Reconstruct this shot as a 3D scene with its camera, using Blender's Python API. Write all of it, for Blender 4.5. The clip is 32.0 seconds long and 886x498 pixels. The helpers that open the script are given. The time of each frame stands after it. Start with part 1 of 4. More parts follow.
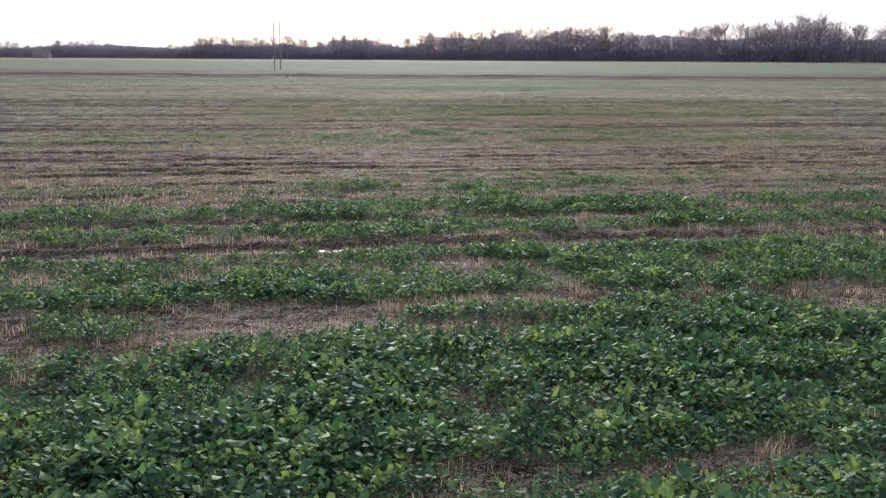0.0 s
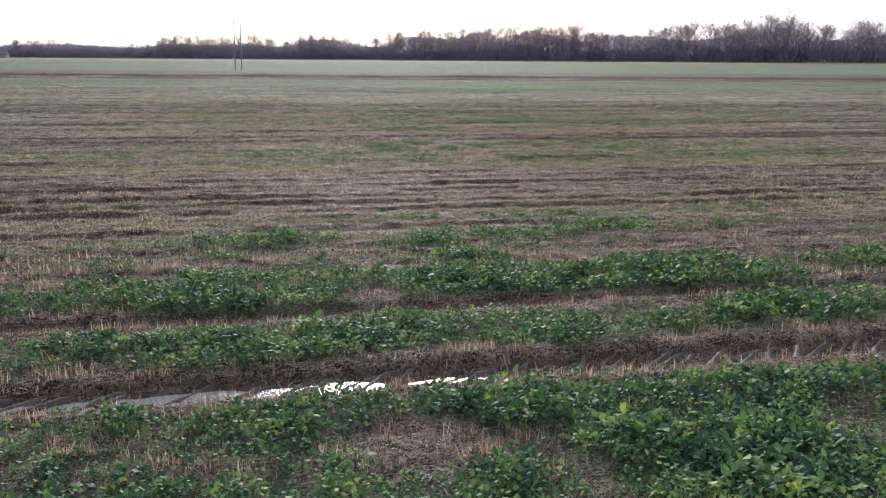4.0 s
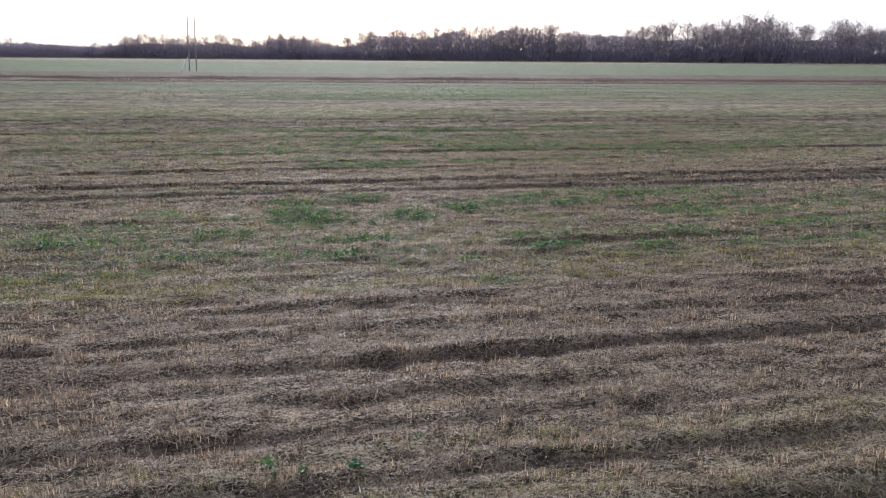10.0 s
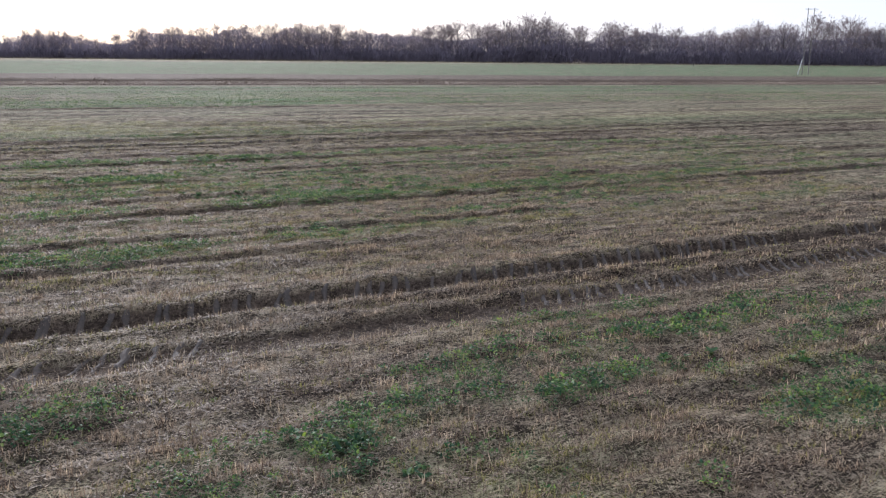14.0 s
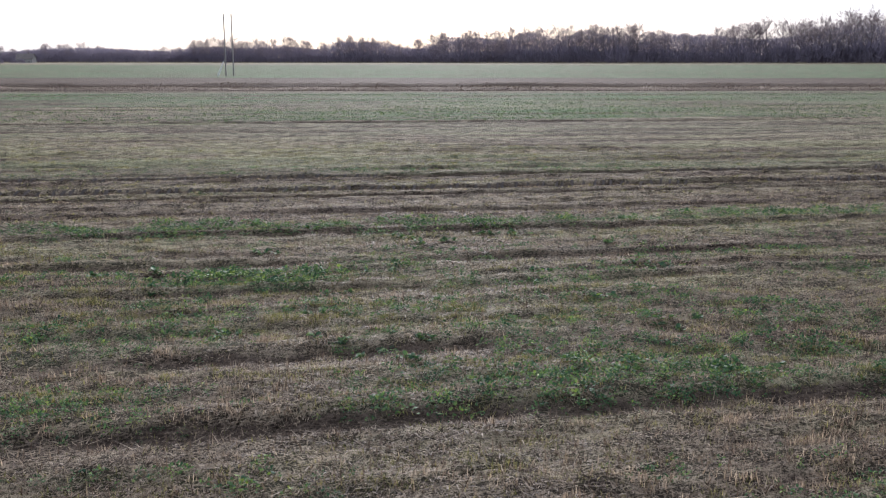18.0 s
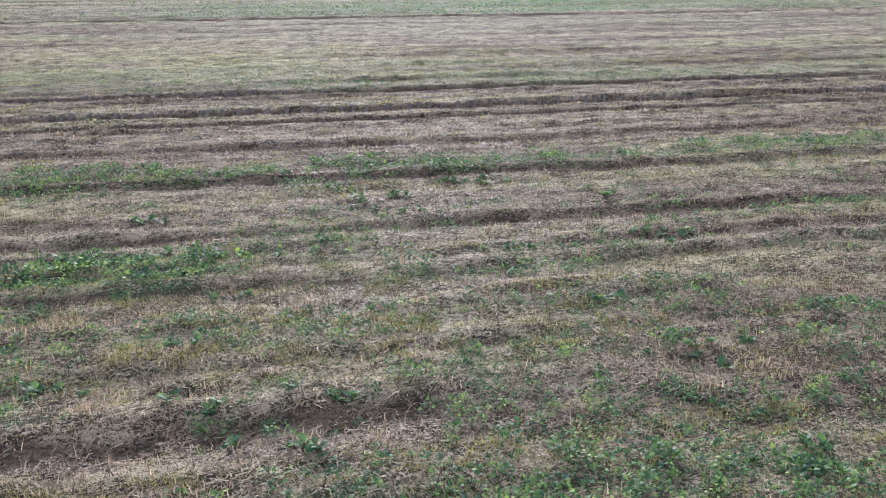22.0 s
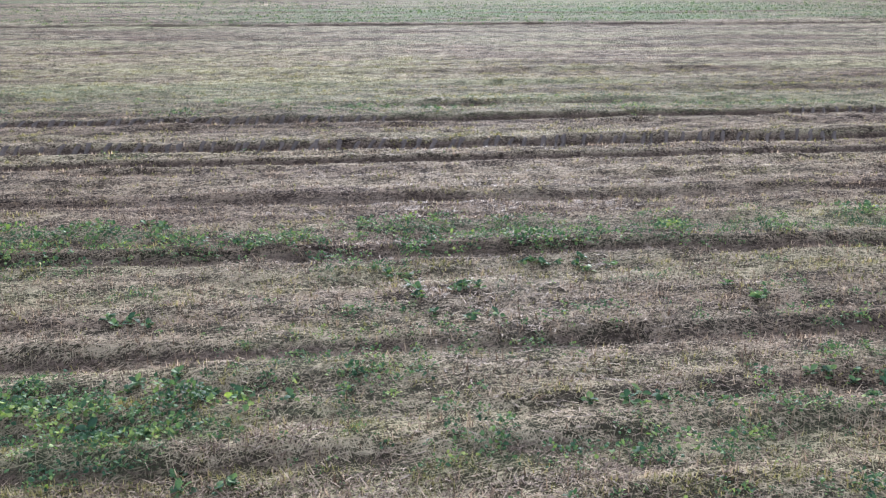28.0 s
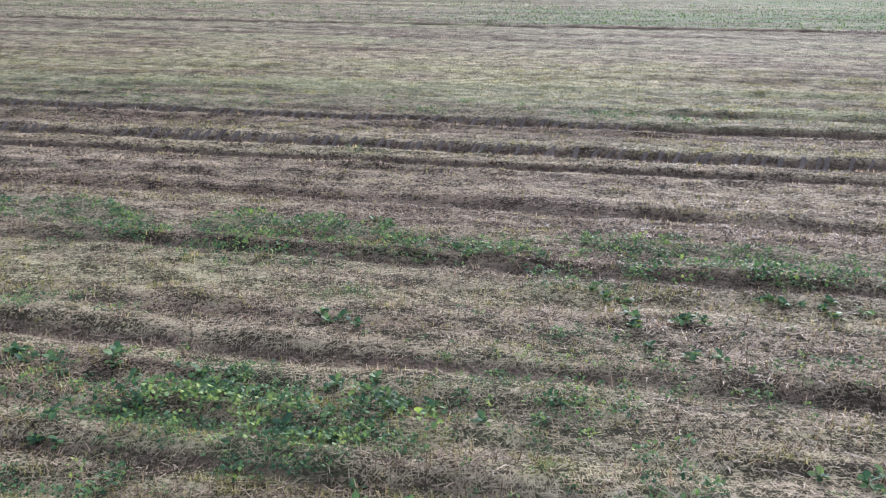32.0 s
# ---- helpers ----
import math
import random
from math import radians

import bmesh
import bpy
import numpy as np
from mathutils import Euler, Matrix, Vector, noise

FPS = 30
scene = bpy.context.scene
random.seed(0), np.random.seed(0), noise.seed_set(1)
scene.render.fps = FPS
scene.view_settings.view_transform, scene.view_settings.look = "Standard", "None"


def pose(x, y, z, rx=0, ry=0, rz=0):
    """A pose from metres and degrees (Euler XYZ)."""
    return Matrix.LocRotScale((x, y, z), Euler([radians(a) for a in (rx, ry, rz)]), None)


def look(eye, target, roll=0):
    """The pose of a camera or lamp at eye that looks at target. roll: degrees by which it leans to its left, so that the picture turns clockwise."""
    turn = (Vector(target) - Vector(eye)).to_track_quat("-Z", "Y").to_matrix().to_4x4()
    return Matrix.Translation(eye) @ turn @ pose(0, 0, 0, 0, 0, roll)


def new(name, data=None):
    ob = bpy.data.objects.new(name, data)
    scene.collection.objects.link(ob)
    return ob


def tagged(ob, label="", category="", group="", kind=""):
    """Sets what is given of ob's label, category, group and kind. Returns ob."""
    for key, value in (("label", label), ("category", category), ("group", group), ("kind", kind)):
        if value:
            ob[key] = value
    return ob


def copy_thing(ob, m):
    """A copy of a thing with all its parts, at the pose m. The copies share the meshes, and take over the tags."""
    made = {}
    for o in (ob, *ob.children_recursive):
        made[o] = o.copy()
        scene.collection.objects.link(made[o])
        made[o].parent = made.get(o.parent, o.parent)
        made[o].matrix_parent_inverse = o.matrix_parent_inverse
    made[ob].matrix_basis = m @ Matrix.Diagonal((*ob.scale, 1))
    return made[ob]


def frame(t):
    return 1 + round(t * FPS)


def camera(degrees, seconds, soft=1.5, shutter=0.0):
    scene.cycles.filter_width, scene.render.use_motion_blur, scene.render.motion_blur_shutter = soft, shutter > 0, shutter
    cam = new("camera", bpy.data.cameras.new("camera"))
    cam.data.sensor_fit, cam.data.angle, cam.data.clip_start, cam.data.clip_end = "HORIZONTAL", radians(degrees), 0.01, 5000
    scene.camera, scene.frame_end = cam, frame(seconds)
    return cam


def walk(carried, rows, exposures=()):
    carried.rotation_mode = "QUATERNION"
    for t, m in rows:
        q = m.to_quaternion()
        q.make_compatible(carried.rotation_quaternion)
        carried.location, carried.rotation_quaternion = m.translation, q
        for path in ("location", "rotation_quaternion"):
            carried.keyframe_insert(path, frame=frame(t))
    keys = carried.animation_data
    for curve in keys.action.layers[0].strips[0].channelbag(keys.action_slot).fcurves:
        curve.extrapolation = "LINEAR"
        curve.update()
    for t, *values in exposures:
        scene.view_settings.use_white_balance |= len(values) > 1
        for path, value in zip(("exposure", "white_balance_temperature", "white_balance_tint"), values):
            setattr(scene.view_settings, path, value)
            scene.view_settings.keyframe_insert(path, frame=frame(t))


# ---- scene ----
import itertools

PATH = [
    (0, (1.286, -1.99, 3.648), (1.097, -0.046, 3.217), 0.7),
    (0.5, (1.282, -1.084, 3.669), (1.105, 0.86, 3.237), 0.7),
    (1, (1.268, -0.159, 3.622), (1.1, 1.787, 3.19), 0.6),
    (1.5, (1.221, 0.796, 3.619), (1.063, 2.742, 3.187), 0.5),
    (2, (1.153, 1.739, 3.639), (1.004, 3.686, 3.208), 0.7),
    (2.5, (1.089, 2.703, 3.667), (0.947, 4.651, 3.236), 0.7),
    (3, (1.032, 3.645, 3.656), (0.897, 5.593, 3.225), 0.7),
    (3.5, (0.963, 4.576, 3.635), (0.835, 6.525, 3.205), 0.7),
    (5.5, (0.815, 8.334, 3.619), (0.71, 10.285, 3.188), 0.8),
    (6, (0.762, 9.327, 3.611), (0.663, 11.277, 3.18), 0.7),
    (6.5, (0.745, 10.361, 3.586), (0.65, 12.312, 3.157), 0.6),
    (7, (0.749, 11.468, 3.588), (0.659, 13.419, 3.158), 0.6),
    (7.5, (0.738, 12.778, 3.563), (0.653, 14.729, 3.134), 0.7),
    (8, (0.664, 14.231, 3.58), (0.583, 16.183, 3.15), 0.7),
    (8.5, (0.533, 15.804, 3.619), (0.456, 17.756, 3.189), 0.8),
    (9, (0.407, 17.437, 3.672), (0.336, 19.389, 3.241), 0.9),
    (9.5, (0.363, 19.102, 3.688), (0.295, 21.054, 3.259), 0.8),
    (10, (0.301, 20.868, 3.674), (0.237, 22.82, 3.245), 0.8),
    (10.5, (0.206, 22.711, 3.654), (0.145, 24.664, 3.225), 0.8),
    (11, (0.051, 24.54, 3.617), (-0.005, 26.493, 3.188), 0.9),
    (11.5, (-0.106, 26.226, 3.601), (-0.158, 28.178, 3.172), 0.7),
    (12, (-0.253, 27.995, 3.57), (-0.303, 29.948, 3.142), 0.7),
    (12.5, (-0.394, 29.706, 3.579), (-0.439, 31.66, 3.152), 0.8),
    (13, (-0.51, 31.416, 3.584), (-0.412, 33.368, 3.158), 0.9),
    (13.5, (-0.593, 33.14, 3.573), (-0.315, 35.074, 3.15), 0.9),
    (14, (-0.55, 34.85, 3.56), (-0.14, 36.76, 3.137), 0.9),
    (14.5, (-0.42, 36.52, 3.545), (0.03, 38.42, 3.12), 0.8),
    (15, (-0.22, 38.16, 3.525), (0.12, 40.08, 3.1), 0.7),
    (15.5, (0.01, 39.803, 3.507), (0.056, 41.756, 3.082), 0.6),
    (16, (0.223, 41.444, 3.539), (-0.001, 43.385, 3.111), 0.6),
    (16.5, (0.38, 43.062, 3.553), (0.129, 44.999, 3.126), 0.5),
    (17, (0.484, 44.663, 3.591), (0.235, 46.601, 3.162), 0.4),
    (17.5, (0.5, 46.251, 3.624), (0.252, 48.189, 3.196), 0.4),
    (18, (0.437, 47.793, 3.656), (0.201, 49.733, 3.23), 0.4),
    (18.5, (0.362, 49.341, 3.711), (0.193, 51.288, 3.286), 0.4),
    (19, (0.305, 50.822, 3.781), (0.135, 52.77, 3.36), 0.4),
    (19.5, (0.235, 51.851, 3.791), (0.065, 53.799, 3.371), 0.4),
    (20, (0.19, 52.259, 3.776), (0.016, 54.206, 3.353), 0.3),
    (20.5, (0.227, 52.329, 3.771), (0.05, 54.276, 3.348), 0.2),
    (21, (0.297, 52.263, 3.748), (0.12, 54.148, 3.104), 0.1),
    (21.5, (0.374, 52.208, 3.748), (0.192, 54.084, 3.081), 0.0),
    (22, (0.418, 52.188, 3.754), (0.233, 54.065, 3.087), -0.0),
    (22.5, (0.454, 52.178, 3.779), (0.264, 54.053, 3.111), -0.1),
    (23, (0.46, 52.171, 3.784), (0.264, 54.046, 3.116), -0.1),
    (23.5, (0.447, 52.155, 3.795), (0.245, 54.028, 3.126), -0.1),
    (24, (0.397, 52.143, 3.802), (0.19, 54.016, 3.133), -0.0),
    (24.5, (0.347, 52.159, 3.813), (0.134, 54.031, 3.143), 0.0),
    (25.5, (0.28, 52.6, 3.812), (0.045, 54.472, 3.144), 0.05),
    (26.5, (0.124, 53.567, 3.803), (-0.139, 55.434, 3.136), 0.1),
    (27, (0.027, 54.401, 3.782), (-0.258, 56.265, 3.116), 0.3),
    (27.5, (-0.059, 55.2, 3.768), (-0.402, 57.054, 3.102), 0.3),
    (28, (-0.146, 55.932, 3.775), (-0.491, 57.787, 3.11), 0.3),
    (28.5, (-0.183, 56.379, 3.788), (-0.53, 58.232, 3.123), 0.3),
    (29, (-0.163, 56.497, 3.797), (-0.514, 58.349, 3.13), 0.3),
    (29.5, (-0.128, 56.52, 3.795), (-0.511, 58.366, 3.128), 0.4),
    (30, (-0.093, 56.496, 3.793), (-0.581, 58.317, 3.125), 0.4),
    (30.5, (-0.047, 56.494, 3.793), (-0.616, 58.292, 3.126), 0.3),
    (31, (-0.035, 56.479, 3.794), (-0.689, 58.248, 3.128), 0.3),
    (31.5, (-0.042, 56.486, 3.79), (-0.81, 58.208, 3.123), 0.2),
    (32, (-0.067, 56.497, 3.785), (-0.934, 58.172, 3.119), 0.3),
]
cam = camera(54.5, 32.0, soft=1.2)
EXPOSURES = ((0, 1.27, 5900, 15), (7, 1.22, 5900, 15), (13, 1.16, 5900, 15), (20.5, 1.16, 5900, 15), (20.95, 1.16, 5900, 15), (21.6, 1.90, 5750, 16), (22.2, 1.94, 5750, 16), (32, 1.94, 5750, 16))
walk(cam, [(t, look(eye, target, roll)) for t, eye, target, roll in PATH], EXPOSURES)

# ---- sky and sun: thin bright cloud, low veiled sun ahead ----
SUN_YAW, SUN_UP = 8.0, 17.0
world = bpy.data.worlds.new("sky")
scene.world = world
world.use_nodes = True
wn = world.node_tree
sky = wn.nodes.new("ShaderNodeTexSky")
sky.sky_type = "NISHITA"
sky.sun_disc = False
sky.sun_elevation = radians(SUN_UP)
sky.sun_rotation = radians(-SUN_YAW)
sky.dust_density = 1.5
sky.air_density = 1.0
sky.ozone_density = 1.5
wn.links.new(sky.outputs[0], wn.nodes["Background"].inputs[0])
wn.nodes["Background"].inputs[1].default_value = 0.014
veil = wn.nodes.new("ShaderNodeBackground")  # the even white cloud
veil.inputs[0].default_value = (0.94, 0.98, 1.05, 1)
veil.inputs[1].default_value = 0.37
both = wn.nodes.new("ShaderNodeAddShader")
wn.links.new(wn.nodes["Background"].outputs[0], both.inputs[0])
wn.links.new(veil.outputs[0], both.inputs[1])
wn.links.new(both.outputs[0], wn.nodes["World Output"].inputs[0])
sun_data = bpy.data.lights.new("sun", "SUN")
sun_data.energy, sun_data.angle, sun_data.color = 2.3, radians(15), (1.0, 0.95, 0.89)
sun = new("sun", sun_data)
sun_to = Vector((-math.sin(radians(SUN_YAW)) * math.cos(radians(SUN_UP)), math.cos(radians(SUN_YAW)) * math.cos(radians(SUN_UP)), math.sin(radians(SUN_UP))))
sun.matrix_world = Matrix.Translation((0, 0, 40)) @ sun_to.to_track_quat("Z", "Y").to_matrix().to_4x4()

# ---- materials ----
ROW = radians(17)  # the drill rows run this far to the left of +x
CR, SR = math.cos(ROW), math.sin(ROW)


class Nodes:
    """A small builder for node materials."""

    def __init__(self, name):
        self.mat = bpy.data.materials.new(name)
        self.mat.use_nodes = True
        self.tree = self.mat.node_tree
        self.bsdf = self.tree.nodes["Principled BSDF"]

    def add(self, kind, **values):
        node = self.tree.nodes.new(kind)
        for key, value in values.items():
            node.inputs[key].default_value = value
        return node

    def link(self, a, b):
        self.tree.links.new(a, b)

    def noise(self, scale, detail=4.0, rough=0.6, stretch=(1, 1, 1), turn=0.0):
        at = self.add("ShaderNodeTexCoord")
        mapping = self.add("ShaderNodeMapping")
        mapping.vector_type = "TEXTURE"
        mapping.inputs["Scale"].default_value = [1 / s for s in stretch]
        mapping.inputs["Rotation"].default_value = (0, 0, turn)
        tex = self.add("ShaderNodeTexNoise", Scale=scale, Detail=detail, Roughness=rough)
        self.link(at.outputs["Object"], mapping.inputs[0])
        self.link(mapping.outputs[0], tex.inputs["Vector"])
        return tex.outputs[0]

    def ramp(self, fac, *stops):
        node = self.add("ShaderNodeValToRGB")
        while len(node.color_ramp.elements) < len(stops):
            node.color_ramp.elements.new(0.5)
        for element, (at, col) in zip(node.color_ramp.elements, stops):
            element.position = at
            element.color = (*col, 1) if len(col) == 3 else col
        self.link(fac, node.inputs[0])
        return node.outputs[0]

    def mix(self, fac, a, b, blend="MIX"):
        node = self.tree.nodes.new("ShaderNodeMix")
        node.data_type, node.blend_type = "RGBA", blend
        for value, socket in ((fac, 0), (a, 6), (b, 7)):
            if isinstance(value, (int, float)):
                node.inputs[socket].default_value = value
            elif isinstance(value, tuple):
                node.inputs[socket].default_value = (*value, 1)
            else:
                self.link(value, node.inputs[socket])
        return node.outputs[2]

    def maths(self, op, a, b=0.0, c=0.0):
        node = self.tree.nodes.new("ShaderNodeMath")
        node.operation = op
        for n, value in enumerate((a, b, c)):
            if isinstance(value, (int, float)):
                node.inputs[n].default_value = value
            else:
                self.link(value, node.inputs[n])
        return node.outputs[0]

    def bump(self, height, strength, distance):
        node = self.add("ShaderNodeBump", Strength=strength, Distance=distance)
        self.link(height, node.inputs["Height"])
        self.link(node.outputs[0], self.bsdf.inputs["Normal"])

    def done(self, colour, roughness=0.8):
        if isinstance(colour, tuple):
            self.bsdf.inputs["Base Color"].default_value = (*colour, 1)
        else:
            self.link(colour, self.bsdf.inputs["Base Color"])
        if isinstance(roughness, (int, float)):
            self.bsdf.inputs["Roughness"].default_value = roughness
        else:
            self.link(roughness, self.bsdf.inputs["Roughness"])
        return self.mat


def ground_material():
    n = Nodes("field_soil")
    cover = n.tree.nodes.new("ShaderNodeAttribute")
    cover.attribute_name = "cover"
    parts = n.tree.nodes.new("ShaderNodeSeparateColor")
    n.link(cover.outputs["Color"], parts.inputs[0])
    green, yellow, mud = parts.outputs[0], parts.outputs[1], parts.outputs[2]
    litter = n.noise(26, 6, 0.7, (0.6, 1, 1), ROW)
    clods = n.noise(7, 5, 0.65)
    streak = n.noise(2.2, 5, 0.65, (0.12, 1, 1), ROW)
    patch = n.noise(0.55, 5, 0.62, (0.09, 1, 1), ROW)
    strands = None
    for k in range(4):
        one = n.noise(1.0, 2.0, 0.5, (7 + k, 62 + 9 * k, 1), ROW + 0.25 + 0.8 * k)
        strands = one if strands is None else n.maths("MAXIMUM", strands, one)
    soil = n.ramp(clods, (0.3, (0.016, 0.011, 0.009)), (0.7, (0.058, 0.041, 0.034)))
    straw = n.ramp(streak, (0.3, (0.255, 0.192, 0.148)), (0.55, (0.42, 0.338, 0.264)), (0.75, (0.54, 0.45, 0.36)))
    heaps = n.maths("MULTIPLY_ADD", n.noise(3.4, 4, 0.6, (0.55, 1, 1), ROW), 0.42, -0.21)
    thick = n.maths("ADD", n.maths("ADD", strands, heaps), n.maths("MULTIPLY_ADD", litter, 0.5, -0.25))
    some = n.ramp(thick, (0.562, (0, 0, 0)), (0.632, (1, 1, 1)))
    tone = n.ramp(n.noise(31, 3, 0.6), (0.3, (0.62, 0.60, 0.58)), (0.7, (1.35, 1.35, 1.32)))
    straw = n.mix(1.0, straw, tone, "MULTIPLY")
    base = n.mix(some, soil, straw)
    fine = n.noise(55, 4, 0.7)
    leafy = n.ramp(fine, (0.32, (0.036, 0.068, 0.038)), (0.6, (0.105, 0.172, 0.085)), (0.75, (0.21, 0.275, 0.13)))
    dry = n.ramp(thick, (0.53, (0.045, 0.040, 0.024)), (0.59, (0.24, 0.23, 0.125)), (0.67, (0.46, 0.43, 0.27)))
    jitter = n.maths("MULTIPLY_ADD", streak, 1.1, -0.55)
    spread = n.maths("MULTIPLY_ADD", patch, 2.6, -1.3)
    both = n.maths("ADD", n.maths("ADD", jitter, spread), n.maths("MULTIPLY_ADD", fine, 2.0, -1.0))
    g = n.maths("MULTIPLY", n.maths("ADD", green, n.maths("MULTIPLY", both, n.maths("MULTIPLY", green, 2.0))), 1.0)
    y = n.maths("ADD", yellow, n.maths("MULTIPLY", both, n.maths("MULTIPLY", yellow, 1.6)))
    for value, name in ((g, "g"), (y, "y")):
        value.node.use_clamp = True
    base = n.mix(y, base, dry)
    base = n.mix(g, base, leafy)
    base = n.mix(1.0, base, n.ramp(patch, (0.38, (0.60, 0.57, 0.56)), (0.5, (1, 1, 1)), (0.64, (1.14, 1.12, 1.10))), "MULTIPLY")
    # wet soil in the ruts; in furrows this dark colour also stands in for shade
    wet = n.ramp(n.maths("MULTIPLY_ADD", litter, 0.5, n.maths("MULTIPLY", clods, 0.5)), (0.38, (0.026, 0.019, 0.015)), (0.5, (0.07, 0.052, 0.041)), (0.62, (0.15, 0.115, 0.09)))
    wet = n.mix(n.maths("MULTIPLY", some, 0.22), wet, straw)
    ragged = n.maths("MULTIPLY_ADD", n.maths("ADD", n.maths("MULTIPLY", mud, 1.5), n.maths("ADD", litter, clods)), 2.2, -2.75)
    ragged.node.use_clamp = True
    base = n.mix(n.maths("MULTIPLY", ragged, n.maths("GREATER_THAN", mud, 0.02)), base, wet)
    rough = n.maths("MULTIPLY_ADD", mud, -0.08, 0.97)
    height = n.maths("ADD", n.maths("MULTIPLY", thick, 1.2), n.maths("MULTIPLY", clods, 1.2))
    n.bump(height, 1.0, 0.08)
    n.bsdf.inputs["Specular IOR Level"].default_value = 0.06
    return n.done(base, rough)


def scatter_material(name, stops, roughness, through_colour=None, share=0.0, gloss=0.5, drift=0.0):
    """A colour picked blade by blade, with a little light coming through."""
    n = Nodes(name)
    island = n.tree.nodes.new("ShaderNodeNewGeometry").outputs["Random Per Island"]
    whole = n.tree.nodes.new("ShaderNodeObjectInfo").outputs["Random"]
    pick = n.maths("FRACT", n.maths("ADD", island, whole))
    if drift:
        pick = n.maths("ADD", n.maths("MULTIPLY", pick, 0.5), n.maths("MULTIPLY_ADD", n.noise(drift, 3, 0.6), 1.3, -0.47))
    colour = n.ramp(pick, *stops)
    vein = n.ramp(n.noise(40, 3, 0.6), (0.3, (0.72, 0.72, 0.72)), (0.7, (1.15, 1.15, 1.1)))
    colour = n.mix(1.0, colour, vein, "MULTIPLY")
    n.done(colour, roughness)
    n.bsdf.inputs["Specular IOR Level"].default_value = gloss
    if share:
        thin = n.tree.nodes.new("ShaderNodeBsdfTranslucent")
        n.link(n.mix(1.0, colour, through_colour, "MULTIPLY"), thin.inputs[0])
        both = n.tree.nodes.new("ShaderNodeMixShader")
        both.inputs[0].default_value = share
        n.link(n.bsdf.outputs[0], both.inputs[1])
        n.link(thin.outputs[0], both.inputs[2])
        n.link(both.outputs[0], n.tree.nodes["Material Output"].inputs[0])
    return n.mat


def plain_material(name, dark, light, roughness=0.8, scale=8.0, metallic=0.0, stretch=(1, 1, 1), relief=0.2):
    n = Nodes(name)
    grain = n.noise(scale, 5, 0.65, stretch)
    stain = n.noise(scale * 0.13, 3, 0.6)
    colour = n.ramp(n.maths("MULTIPLY_ADD", stain, 0.5, n.maths("MULTIPLY", grain, 0.5)), (0.35, dark), (0.65, light))
    n.bump(grain, relief, 0.02)
    n.bsdf.inputs["Metallic"].default_value = metallic
    return n.done(colour, roughness)


M_GROUND = ground_material()
M_LEAF = scatter_material("rape_leaf", ((0.0, (0.020, 0.050, 0.034)), (0.3, (0.048, 0.104, 0.060)), (0.55, (0.110, 0.186, 0.084)), (0.76, (0.24, 0.32, 0.105)), (1.0, (0.44, 0.46, 0.16))), 0.6, (1.3, 1.35, 0.6), 0.32, 0.09, 2.6)
M_STUBBLE = scatter_material("cereal_stubble", ((0.0, (0.09, 0.062, 0.050)), (0.5, (0.29, 0.22, 0.17)), (1.0, (0.57, 0.47, 0.36))), 0.6, (1.15, 1.1, 1.0), 0.48, 0.1)
M_STRAW = scatter_material("fallen_straw", ((0.0, (0.07, 0.050, 0.038)), (0.5, (0.17, 0.128, 0.10)), (1.0, (0.42, 0.34, 0.255))), 0.6, (1.2, 1.08, 0.9), 0.28, 0.1)
M_GRASS = scatter_material("thin_grass", ((0.0, (0.075, 0.092, 0.040)), (0.35, (0.190, 0.184, 0.074)), (0.7, (0.335, 0.298, 0.130)), (1.0, (0.47, 0.40, 0.24))), 0.6, (1.15, 1.15, 0.8), 0.34, 0.1)
M_REED = scatter_material("dead_weeds", ((0.0, (0.11, 0.078, 0.068)), (0.6, (0.21, 0.158, 0.135)), (1.0, (0.34, 0.28, 0.22))), 0.8, (1, 1, 1), 0.1, 0.2)
M_DRYEDGE = scatter_material("dry_field_edge", ((0.0, (0.22, 0.18, 0.12)), (1.0, (0.42, 0.36, 0.26))), 0.8, (1, 1, 1), 0.2, 0.2)
M_BARK = plain_material("bark", (0.12, 0.10, 0.105), (0.20, 0.17, 0.17), 0.9, 3.0, 0, (1, 1, 0.3), 0.4)
# distance haze is put into both: lighter violet tones, light let through
M_TWIG = scatter_material("bare_twigs", ((0.0, (0.18, 0.155, 0.180)), (0.6, (0.23, 0.198, 0.215)), (1.0, (0.30, 0.255, 0.255))), 0.85, (1.2, 1.15, 1.1), 0.45, 0.1)
M_BRUSH = scatter_material("brushwood", ((0.0, (0.17, 0.150, 0.200)), (0.6, (0.20, 0.178, 0.230)), (1.0, (0.235, 0.208, 0.255))), 0.9, (1, 1, 1), 0.45, 0.05)
M_MUD = plain_material("wet_mud", (0.032, 0.026, 0.023), (0.105, 0.084, 0.070), 0.8, 22, 0, (1, 1, 1), 0.5)
M_POLE = plain_material("weathered_pole", (0.16, 0.145, 0.135), (0.27, 0.25, 0.235), 0.85, 5, 0, (1, 1, 0.15), 0.3)
M_STEEL = plain_material("galvanised_steel", (0.30, 0.30, 0.30), (0.42, 0.42, 0.41), 0.5, 9, 0.8)
M_WHITE = plain_material("white_guard", (0.62, 0.62, 0.60), (0.80, 0.80, 0.78), 0.5, 4)
M_PORCELAIN = plain_material("insulator_glaze", (0.16, 0.12, 0.10), (0.24, 0.19, 0.16), 0.2, 6)
M_RENDER = plain_material("house_render", (0.22, 0.215, 0.21), (0.32, 0.31, 0.30), 0.85, 1.5)
M_ROOF = plain_material("roof_tiles", (0.10, 0.085, 0.08), (0.16, 0.14, 0.13), 0.8, 2.5, 0, (1, 1, 4))
M_PANE = plain_material("window_pane", (0.03, 0.035, 0.04), (0.06, 0.065, 0.07), 0.08, 2, 0, (1, 1, 1), 0.0)
